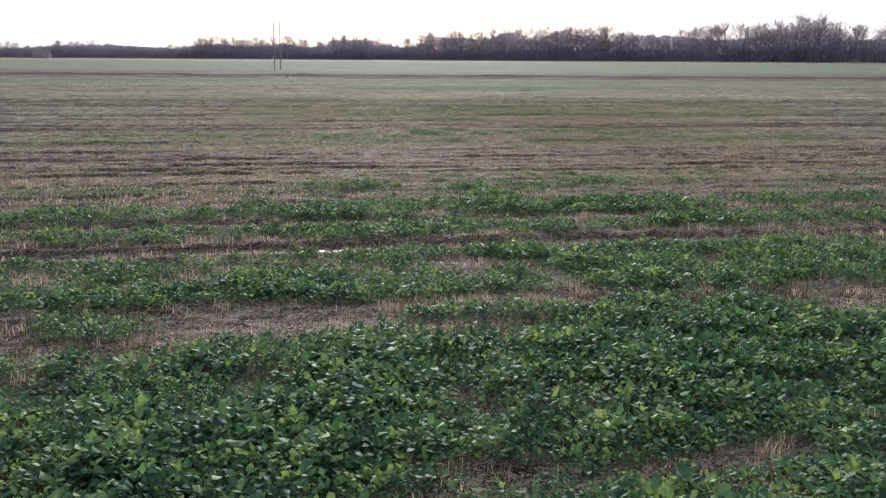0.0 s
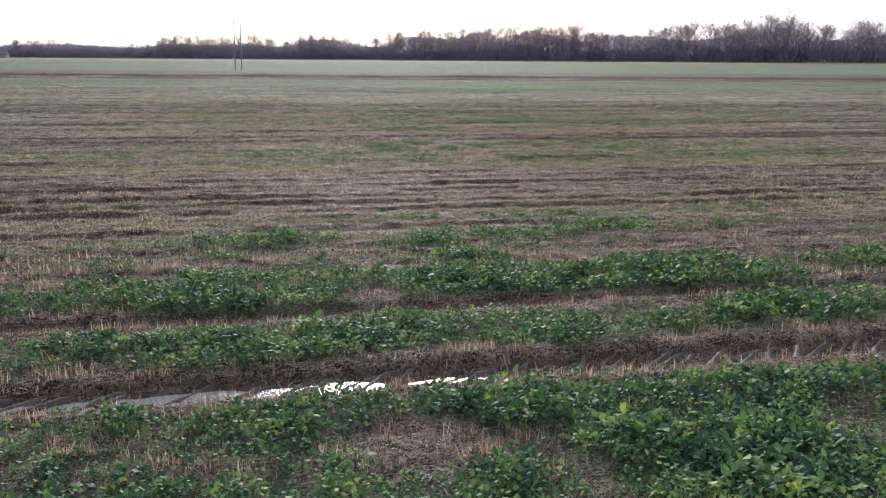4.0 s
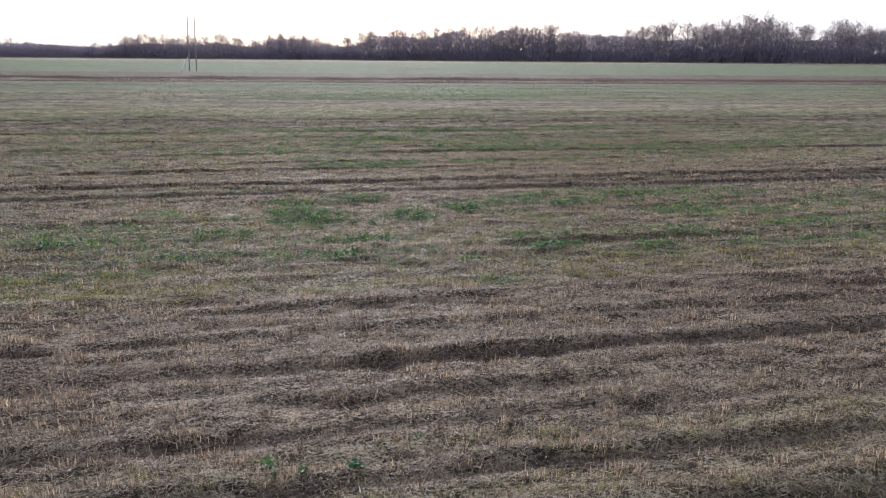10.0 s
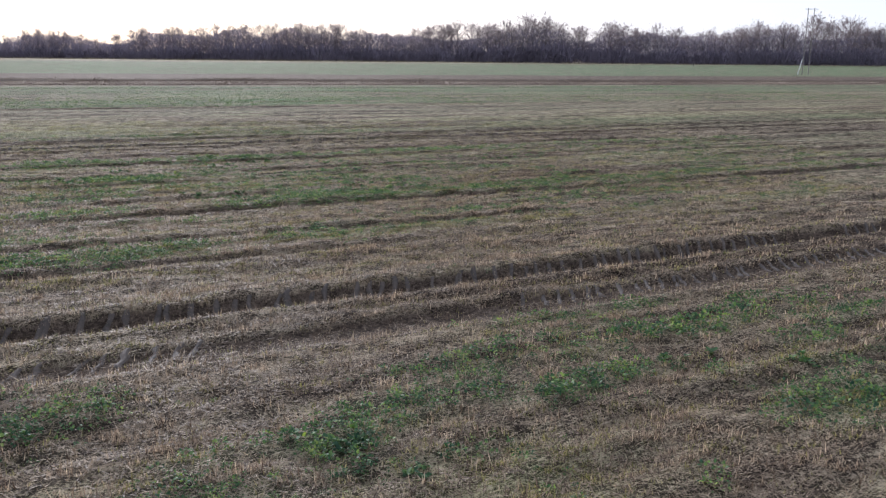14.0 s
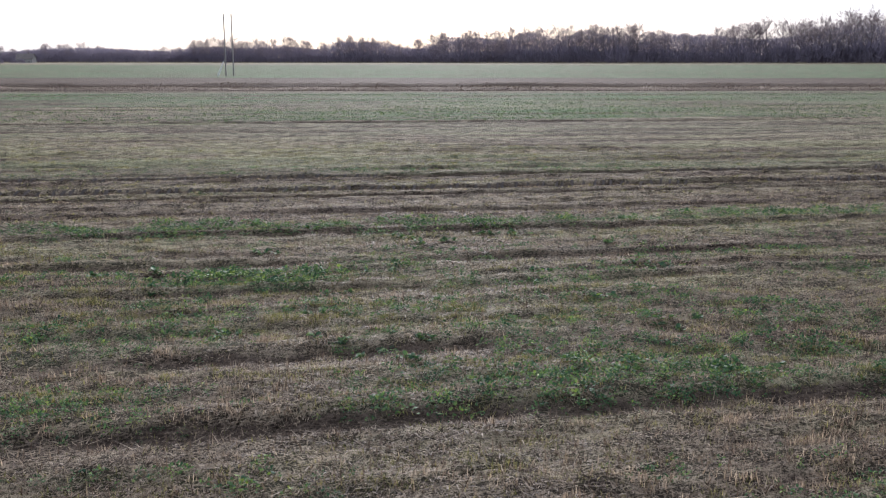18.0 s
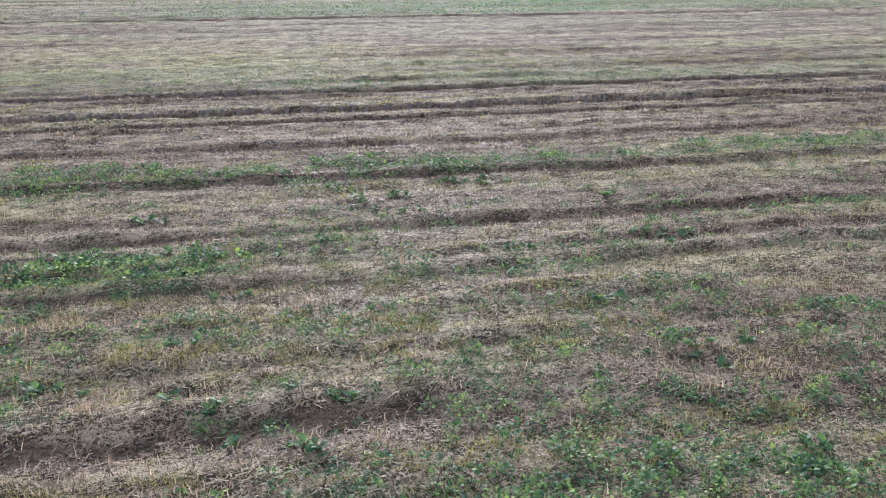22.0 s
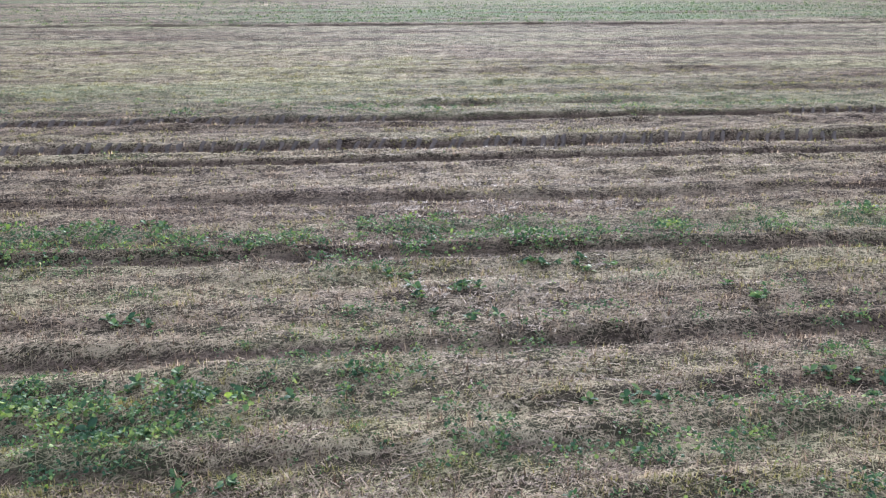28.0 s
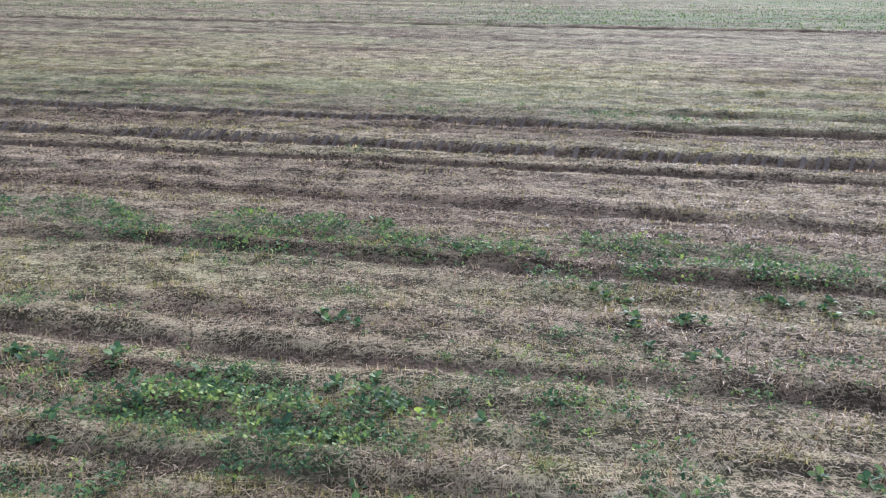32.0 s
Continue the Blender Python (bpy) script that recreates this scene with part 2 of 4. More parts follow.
M_SAND = plain_material("bare_earth_bank", (0.21, 0.165, 0.13), (0.36, 0.29, 0.23), 0.95, 0.8, 0, (1, 1, 1), 0.6)
M_WATER = Nodes("puddle_water").done((0.06, 0.053, 0.046), 0.2)

# ---- small mesh helpers ----
rng = np.random.default_rng(7)


def mesh_of(name, verts, faces, material, smooth=False):
    """A mesh from arrays of vertices and of triangles or quads."""
    me = bpy.data.meshes.new(name)
    count, sides = faces.shape
    me.vertices.add(len(verts))
    me.vertices.foreach_set("co", np.ascontiguousarray(verts, np.float32).ravel())
    me.loops.add(count * sides)
    me.loops.foreach_set("vertex_index", np.ascontiguousarray(faces, np.int32).ravel())
    me.polygons.add(count)
    me.polygons.foreach_set("loop_start", np.arange(0, count * sides, sides, dtype=np.int32))
    if smooth:
        me.polygons.foreach_set("use_smooth", np.ones(count, bool))
    me.materials.append(material)
    me.update(calc_edges=True)

    return me


def part(name, bm, material, parent=None, label=""):
    """Links a bmesh, or a finished mesh, as one object under a thing or a part."""
    if isinstance(bm, bmesh.types.BMesh):
        me = bpy.data.meshes.new(name)
        bm.to_mesh(me)
        bm.free()
        me.materials.append(material)
    else:
        me = bm
    ob = new(name, me)
    ob.parent = parent
    return tagged(ob, label)


def thing(name, label, category, group="", kind="", at=None):
    ob = new(name)
    if at is not None:
        ob.matrix_basis = at
    return tagged(ob, label, category, group, kind)


def place_thing(master, m, first):
    """Sets a master at its first place, or a copy of it at a further one; m may hold a scale."""
    if first:
        master.matrix_basis = m
    else:
        copy_thing(master, m @ Matrix.Diagonal((*(1 / s for s in master.scale), 1)))


TABLE = rng.random(256 * 256).astype(np.float32)


def vnoise(a, b, seed=0):
    """Smooth value noise, 0 to 1, for arrays."""
    a, b = np.asarray(a, float) + 131.7 * seed, np.asarray(b, float) + 71.3 * seed
    i, j = np.floor(a).astype(int), np.floor(b).astype(int)
    f, g = (a - i).astype(np.float32), (b - j).astype(np.float32)
    f, g = f * f * (3 - 2 * f), g * g * (3 - 2 * g)
    p, p1, q, q1 = (i & 255) << 8, ((i + 1) & 255) << 8, j & 255, (j + 1) & 255
    low = TABLE.take(p + q) * (1 - f) + TABLE.take(p1 + q) * f
    high = TABLE.take(p + q1) * (1 - f) + TABLE.take(p1 + q1) * f
    return low * (1 - g) + high * g


def xy_of(u, v):
    return u * CR - v * SR, u * SR + v * CR


def uv_of(x, y):
    return x * CR + y * SR, y * CR - x * SR


# ---- the field: cover by distance across the rows ----
# strips along the rows: middle, half width, density
LEAFY = ((4.9, 3.1, 1.0), (12.05, 1.55, 0.95), (15.85, 0.62, 0.9), (18.4, 0.75, 0.85), (20.3, 0.9, 0.3), (22.15, 0.42, 0.5), (24.35, 0.32, 0.42),
         (27.4, 0.3, 0.22), (38.4, 1.6, 0.3), (42.4, 0.8, 0.42), (50.3, 0.3, 0.5), (52.2, 0.8, 0.42), (54.75, 0.5, 0.6), (56.75, 0.25, 0.35),
         (58.3, 0.4, 0.3), (60.5, 0.4, 0.25), (62.0, 0.3, 0.25), (63.2, 0.35, 0.22), (64.85, 0.62, 0.76), (74.3, 0.5, 0.55), (75.6, 0.4, 0.4))
# patches of leaves: u, v, reach along the rows, reach across, density
LEAF_NEAR = ((6.6, 8.6, 2.3, 1.3, 1.0), (3.4, 9.4, 1.0, 0.42, 0.9), (1.8, 8.7, 0.6, 0.35, 0.9), (0.3, 8.4, 0.9, 0.35, 0.8), (-1.6, 9.6, 1.0, 0.8, 0.8),
             (8.6, 10.4, 1.2, 1.0, 0.6), (2.2, 19.2, 1.2, 0.75, 0.9), (6.5, 20.1, 0.75, 0.4, 0.9), (3.6, 20.1, 0.8, 0.3, 0.7), (2.0, 20.6, 0.5, 0.3, 0.8),
             (10.0, 19.5, 1.2, 0.3, 0.8), (8.9, 20.4, 0.6, 0.3, 0.7), (7.9, 20.9, 0.7, 0.3, 0.7), (3.4, 22.2, 2.2, 0.45, 0.75), (9.8, 22.4, 2.4, 0.4, 0.6))
LEAF_MID = ((8.9, 24.3, 0.6, 0.35, 0.8), (10.1, 24.6, 0.5, 0.3, 0.8), (10.6, 22.5, 1.3, 0.3, 0.9), (6.0, 24.3, 1.5, 0.3, 0.7), (10.2, 35.8, 0.6, 0.8, 0.55),
            (11.0, 33.3, 0.6, 0.45, 0.6), (9.6, 38.7, 0.6, 0.4, 0.7), (15.4, 35.4, 0.8, 0.3, 0.6), (16.5, 42.5, 3.5, 0.9, 0.6), (7.2, 44.3, 2.4, 0.35, 0.6),
            (11.0, 49.5, 2.3, 0.75, 0.75), (13.8, 49.2, 1.0, 0.3, 0.8), (9.6, 54.5, 2.2, 1.0, 0.72), (21.0, 51.6, 1.2, 0.5, 0.7), (14.5, 52.4, 3.0, 0.5, 0.5))
LEAF_LAST = ((18.7, 54.75, 1.3, 0.3, 0.95), (15.4, 55.2, 1.0, 0.25, 0.6), (19.7, 57.0, 1.5, 0.2, 0.7), (17.2, 56.72, 0.9, 0.18, 0.7), (15.5, 56.8, 0.4, 0.2, 0.8),
             (13.3, 56.7, 0.4, 0.25, 0.7), (16.6, 58.3, 1.2, 0.35, 0.55), (13.8, 60.1, 1.8, 0.85, 0.95), (13.7, 61.0, 1.3, 0.4, 0.5), (20.0, 60.3, 2.0, 0.3, 0.5),
             (17.4, 62.9, 1.0, 0.3, 0.65), (19.1, 63.6, 0.6, 0.2, 0.8), (18.7, 62.0, 1.4, 0.2, 0.6), (13.5, 62.1, 0.7, 0.25, 0.6), (15.0, 64.8, 1.2, 0.5, 0.7))
# trodden or bare spots: u, v, reach along the rows, reach across, how bare
BARE = ((0.6, 9.4, 1.6, 0.8, 1.0), (4.4, 9.95, 1.3, 0.3, 0.9), (2.6, 4.7, 0.6, 0.25, 0.7), (5.4, 4.6, 0.5, 0.2, 0.6), (-3.0, 12.7, 0.7, 0.4, 0.9),
        (9.0, 9.7, 0.8, 0.4, 0.7), (4.1, 12.9, 0.7, 0.3, 0.8), (1.3, 20.4, 1.0, 0.25, 0.6), (4.6, 17.9, 0.4, 0.5, 0.7), (12.8, 19.3, 1.2, 0.4, 0.6))
GRASSY = ((24.6, 2.2, 0.42), (27.0, 0.5, 0.4), (34.4, 0.9, 0.85), (33.5, 0.3, 0.7), (38.6, 2.2, 0.5), (48.6, 0.4, 0.5), (50.2, 0.5, 0.75), (53.0, 1.4, 0.5), (55.42, 0.35, 0.95),
          (57.9, 0.5, 0.9), (59.2, 0.4, 0.6), (60.6, 0.4, 0.85), (62.6, 0.4, 0.6), (63.5, 0.35, 0.8), (65.7, 0.5, 0.5), (71.6, 0.6, 0.8), (75.5, 1.0, 0.6), (79.5, 3.5, 0.85), (87.0, 4.0, 0.5))
FAR_GREEN = ((52.0, 4.0, 0.06), (58.0, 6.0, 0.06), (75.0, 2.0, 0.2), (92.0, 4.0, 0.1), (119.0, 5.0, 0.35), (130.0, 8.0, 0.5), (140.0, 2.0, 0.3), (262.0, 54.0, 0.6), (360.0, 80.0, 0.6))
# middle, half width, depth of the wheel ruts
RUTS = ((14.35, 0.34, 0.10), (17.15, 0.24, 0.08), (43.8, 0.34, 0.07), (45.55, 0.36, 0.19), (69.1, 0.20, 0.10), (70.35, 0.3, 0.16), (73.0, 0.3, 0.16), (96.6, 0.35, 0.14))
# open furrows: middle, half width, depth
FURROWS = ((19.75, 0.16, 0.55), (21.45, 0.16, 0.66), (23.4, 0.15, 0.8), (25.7, 0.19, 0.91), (26.85, 0.15, 0.71), (27.95, 0.16, 0.91), (28.8, 0.12, 0.61), (29.8, 0.18, 0.91), (31.2, 0.14, 0.71),
           (32.4, 0.12, 0.51), (36.2, 0.18, 0.88), (39.9, 0.16, 0.55), (48.75, 0.17, 0.77), (50.85, 0.16, 0.66), (53.85, 0.22, 1.0), (56.15, 0.24, 0.8), (57.35, 0.12, 0.45), (59.4, 0.13, 0.62),
           (60.0, 0.12, 0.45), (61.3, 0.16, 0.8), (64.0, 0.15, 0.8), (66.5, 0.21, 0.99), (67.6, 0.16, 0.55), (74.85, 0.21, 0.99), (76.7, 0.23, 0.88), (78.2, 0.2, 0.55), (80.6, 0.23, 0.77))
# plants standing alone or in small clumps: x, y
CLUMPS_A = ((-3.4, 41.1), (0.5, 41.8), (0.1, 42.5), (2.1, 39.1), (3.7, 39.7), (-2.1, 40.1), (-5.5, 44.8), (-1.3, 28.1), (1.1, 25.7), (2.4, 26.4), (-1.4, 25.1), (-0.9, 25.3),
            (-2.4, 26.1), (-2.2, 25.0), (-7.7, 37.0), (-2.5, 24.6), (-3.5, 26.7), (3.5, 24.6), (0.5, 21.1), (-2.4, 20.9), (-4.1, 20.5), (4.7, 44.2), (6.0, 43.9))
CLUMPS_B = ((-5.4, 61.8), (-3.9, 58.7), (1.4, 61.3), (3.6, 69.7), (2.2, 60.2), (-2.8, 59.8), (2.6, 63.8), (1.7, 63.6), (-2.3, 58.5), (-3.7, 58.7), (-1.5, 58.0), (-1.5, 58.8),
            (2.2, 59.9), (2.4, 58.0), (2.9, 58.2), (-5.0, 63.3), (-1.5, 65.1), (-0.7, 66.2), (0.0, 66.3), (-2.6, 65.5), (0.2, 62.9), (-3.8, 61.5), (-2.8, 61.0), (2.4, 63.6), (1.6, 65.6),
            (-10.4, 65.3), (-6.2, 66.6), (-4.7, 66.1), (-1.6, 64.3), (-2.1, 64.9), (-7.0, 61.3), (-4.0, 62.2), (-6.3, 61.6), (-3.3, 62.3), (-5.8, 60.4))


def bands(v, table, soft=0.25):
    total = np.zeros_like(v)
    for mid, half, amount in table:
        edge = np.maximum(soft, 0.25 * half)
        total = np.maximum(total, amount * np.clip((half + edge - np.abs(v - mid)) / edge, 0, 1))
    return total


def patches(u, v, *tables):
    """Rounded spots, 0 to 1, with ragged rims."""
    total = np.zeros_like(v)
    rag = 0.5 * vnoise(u / 0.55, v / 0.3, 61)
    for mid_u, mid_v, reach, across, amount in itertools.chain(*tables):
        at = np.abs(v - mid_v) < 1.4 * across
        d = np.hypot((u[at] - mid_u) / reach, (v[at] - mid_v) / across)
        total[at] = np.maximum(total[at], amount * np.clip((1.35 - rag[at] - d) * 3, 0, 1))
    return total


def wander(u, v):
    """The rows are not quite straight."""
    return v + 0.5 * (vnoise(u / 9, v / 12, 3) - 0.5) + 0.5 * (vnoise(u / 1.6, v / 1.2, 4) - 0.5)


def leaf_cover(u, v):
    w = wander(u, v)
    gaps = vnoise(u / 1.9, v / 0.8, 5) * 0.55 + vnoise(u / 0.7, v / 0.5, 6) * 0.3 + vnoise(u / 6, v / 2.2, 7) * 0.35
    b = bands(w, LEAFY)
    b = b + 0.16 * (vnoise(u / 4, v / 1.2, 20) > 0.58) * ((v > 36) | (v < 23))
    weeds = 0.85 * np.clip((v - 33.5) / 2, 0, 1) * np.clip((44 - v) / 2, 0, 1) + 0.6 * np.clip((v - 49) / 1, 0, 1) * np.clip((66 - v) / 2, 0, 1)
    b = np.maximum(b, weeds * np.clip(2.6 * vnoise(u / 1.6, v / 0.45, 24) - 0.68, 0, 1))
    b = np.maximum(b, patches(u, v, LEAF_NEAR, LEAF_MID, LEAF_LAST)) * (1 - patches(u, v, BARE))
    return np.clip(b * np.clip((gaps - 0.69 + 0.42 * b) * 5, 0, 1), 0, 1) * (1 - rut_amount(u, v))


def grass_cover(u, v):
    w = wander(u, v)
    base = 0.06 + 0.20 * np.clip((v - 32) / 6, 0, 1) + 0.1 * np.clip((v - 50) / 4, 0, 1)
    b = np.maximum(bands(w, GRASSY), base)
    return np.clip(b * (0.35 + 1.3 * vnoise(u / 2.5, v / 0.7, 8)), 0, 1)


def rut_amount(u, v):
    w = v + 0.3 * (vnoise(u / 10, v * 0, 9) - 0.5)
    total = np.zeros_like(v)
    for mid, half, depth in RUTS:
        at = np.abs(w - mid) < 2 * half
        strength = 0.75 + 0.5 * vnoise(u[at] / 5, 0 * u[at] + mid, 10)
        total[at] = np.maximum(total[at], min(1, depth / 0.1) * strength * np.exp(-((w[at] - mid) / (half * 1.05)) ** 4))
    return np.clip(total, 0, 1)


def nearest_furrow(w):
    """Middle, half width and depth of the furrow whose bank lies closest to w."""
    table = np.array(FURROWS)
    k = np.searchsorted((table[1:, 0] + table[:-1, 0]) / 2 + 0.12, w)
    return table[k, 0], table[k, 1], table[k, 2]


def furrow(u, v):
    """Open lines between the drill rows, 0 to 1; painted dark for bare soil and slope shade."""
    w = v + 0.3 * (vnoise(u / 10, v / 6, 21) - 0.5) + 0.1 * (vnoise(u / 1.7, v / 2, 62) - 0.5)
    mid, half, deep = nearest_furrow(w)
    e = deep * np.clip(1.5 * vnoise(u / 5, mid, 63) + 0.1, 0, 1) * np.clip(0.45 + vnoise(u / 0.6, v / 0.2, 68), 0, 1) * np.exp(-((w - mid - 0.4 * half) / half) ** 4)
    b = np.clip(1.25 - np.abs(vnoise(u / 9, w / 0.5, 23) - 0.45) / 0.07, 0, 1) * np.clip(1.9 * vnoise(u / 7, v / 1.3, 25) - 0.35, 0, 1)
    d = np.clip(1.3 - np.abs((w + 0.2 * vnoise(u / 20, v / 2, 37)) / 0.66 % 1 - 0.5) / 0.16, 0, 1) * np.clip(2.6 * vnoise(u / 11, v / 0.8, 38) - 1.0, 0, 1)
    c = np.clip(1.3 - np.abs((w + 0.3 * vnoise(u / 25, v / 2, 26)) / 1.43 % 1 - 0.5) / 0.12, 0, 1) * np.clip(2.4 * vnoise(u / 24, v / 1.6, 19) - 0.6, 0, 1)
    return np.maximum(np.maximum(e, 0.25 * b), np.maximum(np.where(v > 76, 0.6 * c, 0.3 * c), 0.3 * d)) * (v < 145) * (v > 16)

def ridges(u, v):
    """The low banks that the plough threw up: a trough, then a bank on its far side."""
    w = v + 0.3 * (vnoise(u / 10, v / 6, 21) - 0.5) + 0.1 * (vnoise(u / 1.7, v / 2, 62) - 0.5)
    mid, half, deep = nearest_furrow(w)
    high = deep * np.clip(1.5 * vnoise(u / 5, mid, 63) + 0.1, 0, 1)
    return high * (0.055 * np.exp(-((w - mid - 2.1 * half) / (1.1 * half)) ** 2) - 0.045 * np.exp(-((w - mid) / half) ** 2))


def tuft(u, v, seed):
    """Small clumps a hand wide, with bare gaps between them."""
    return np.clip((0.65 * vnoise(u / 0.28, v / 0.13, seed) + 0.35 * vnoise(u / 0.12, v / 0.1, seed + 40) - 0.44) * 5.5, 0, 1)


def terrain(x, y):
    rise = np.clip((y - 60) / 560, 0, 1.15) ** 1.2
    return rise * (3.4 + 0.0066 * np.clip(x, -600, 600))


def ground_z(x, y):
    u, v = uv_of(x, y)
    z = terrain(x, y)
    near = np.clip((190 - v) / 90, 0, 1)
    w = v + 0.3 * (vnoise(u / 10, v * 0, 9) - 0.5)
    open_ = np.ones_like(z)
    for mid, half, depth in RUTS:
        open_ = np.minimum(open_, 1 - min(1, depth / 0.1) * np.exp(-((w - mid) / (1.25 * half)) ** 4))
    z = z + near * open_ * (0.05 * (vnoise(u / 8, v / 0.95, 11) - 0.5) + 0.05 * (vnoise(u / 2.2, v / 0.36, 12) - 0.5) - 0.04 * furrow(u, v) + ridges(u, v) + 0.07 * (vnoise(u / 0.42, v / 0.28, 13) - 0.5))
    for mid, half, depth in RUTS:
        d = (w - mid) / half
        z = z - depth * np.exp(-d ** 6) + 0.3 * depth * np.exp(-((np.abs(d) - 1.7) / 0.5) ** 2)
    # the sunken ditch beyond the stubble
    rough = 0.5 + vnoise(u / 5, v / 3, 64)
    z = z - rough * (0.35 * np.exp(-((v - 146.5) / 1.3) ** 2) + 0.5 * np.exp(-((v - 159) / 1.8) ** 2)) + rough * (0.22 * np.exp(-((v - 151) / 3.0) ** 2) + 0.3 * np.exp(-((v - 163) / 1.8) ** 2))
    return z


def spaced(*stretches):
    """Coordinates from stretches of (start, end, step)."""
    rows = [np.arange(a, b, s) for a, b, s in stretches]
    return np.unique(np.concatenate(rows))


def far_strip(u, v):
    """The bluish green strip of young leaves in the further field."""
    edge = v + 5 * (vnoise(u / 12, v / 9, 65) - 0.5)
    return np.clip((edge - 97.3) / 1.0, 0, 1) * np.clip((116 - edge) / 9, 0, 1) * np.clip((u - 4) / 10, 0.15, 1) * np.clip((75 - u) / 35, 0.4, 1) * np.clip(0.35 + vnoise(u / 6, v / 1.1, 66), 0, 1)


def build_ground():
    us = spaced((-3200, -400, 400), (-400, -120, 20), (-120, -40, 4), (-40, -14, 0.4), (-14, 34, 0.26), (34, 60, 0.5), (60, 160, 4), (160, 400, 20), (400, 3201, 400))
    vs = spaced((-600, -20, 60), (-20, 3, 2), (3, 24, 0.1), (24, 43, 0.11), (43, 47, 0.07), (47, 75, 0.1), (75, 100, 0.25), (100, 165, 0.6), (165, 215, 1.5), (215, 400, 6), (400, 800, 25), (800, 3201, 300))
    u, v = np.meshgrid(us, vs)
    x, y = xy_of(u, v)
    z = ground_z(x, y)
    n, m = len(us), len(vs)
    i = (np.arange(m - 1)[:, None] * n + np.arange(n - 1)[None]).ravel()
    faces = np.stack([i, i + 1, i + n + 1, i + n], 1)
    me = mesh_of("ground", np.stack([x.ravel(), y.ravel(), z.ravel()], 1), faces, M_GROUND, True)
    u, v = u.ravel(), v.ravel()
    far = np.clip((v - 45) / 25, 0, 1)
    green = np.maximum(np.where(v < 30, 0.5, 0.2) * leaf_cover(u, v), far * np.maximum(0.55 * far_strip(u, v), bands(v + 3 * (vnoise(u / 30, v / 20, 14) - 0.5), FAR_GREEN, 1.5)))
    yellow = np.where(v > 73, 0.85, np.where(v > 48, 0.55, 0.7)) * grass_cover(u, v) * np.clip((150 - v) / 20, 0, 1) + 0.5 * np.clip((v - 205) / 4, 0, 1)
    # muddy ruts, furrows darkened as bare soil and painted shade, dark far lines, browner strip
    mud = np.clip((0.7 + 0.25 * (v > 42)) * rut_amount(u, v) + 0.62 * furrow(u, v) * np.clip((115 - v) / 60, 0.35, 1)
                  + (v > 140) * (0.95 * np.exp(-((v - 146.2) / 1.6) ** 4) + 0.85 * np.exp(-((v - 159.3) / 2.2) ** 4) + 0.75 * np.exp(-((v - 202) / 2.5) ** 4) + 0.42 * np.exp(-((v - 181) / 24) ** 8)), 0, 1)
    colour = np.stack([green, yellow, mud, np.ones_like(u)], 1).astype(np.float32)
    layer = me.color_attributes.new("cover", "FLOAT_COLOR", "POINT")
    layer.data.foreach_set("color", colour.ravel())
    return tagged(new("ground", me), "wide harvested field of brown stubble with green strips", "field", kind="structure")


ground = build_ground()


# ---- what grows and lies on it ----
def nearness(x, y):
    """1 where the flight passes closest, falling off with the least distance of view."""
    beside = np.maximum(6.3, np.abs(x - 0.2) / 0.52)
    ahead = np.maximum(6.3, np.hypot(x, y - 56.4))
    d = np.where(y > 61, ahead, np.minimum(beside, np.where(y > 58, ahead, 99)))
    return 6.3 / d


def scatter(per_metre, x0, x1, y0, y1, power, gain, chance):
    """Random points on the field, thinned with distance, then kept with a chance that is a function of u and v."""
    count = int(per_metre * (x1 - x0) * (y1 - y0))
    x, y = rng.uniform(x0, x1, count), rng.uniform(y0, y1, count)
    near = rng.random(count) < np.clip(gain * nearness(x, y), 0, 1) ** power
    x, y = x[near], y[near]
    u, v = uv_of(x, y)
    keep = rng.random(len(x)) < chance(u, v)
    return x[keep], y[keep]


def blades(x, y, z, height, width, lean, heading, name, material, turned=None):
    """Upright or fallen blades, three corners each: a foot and a tip."""
    face = rng.uniform(0, 2 * np.pi, len(x)) if turned is None else turned
    tip = np.stack([np.cos(heading) * np.sin(lean), np.sin(heading) * np.sin(lean), np.cos(lean)], 1) * height[:, None]
    side = np.stack([np.cos(face), np.sin(face), 0 * face], 1) * (width / 2)[:, None]
    foot = np.stack([x, y, z], 1)
    verts = np.stack([foot - side, foot + side, foot + tip], 1).reshape(-1, 3)
    return mesh_of(name, verts, np.arange(len(verts)).reshape(-1, 3), material)


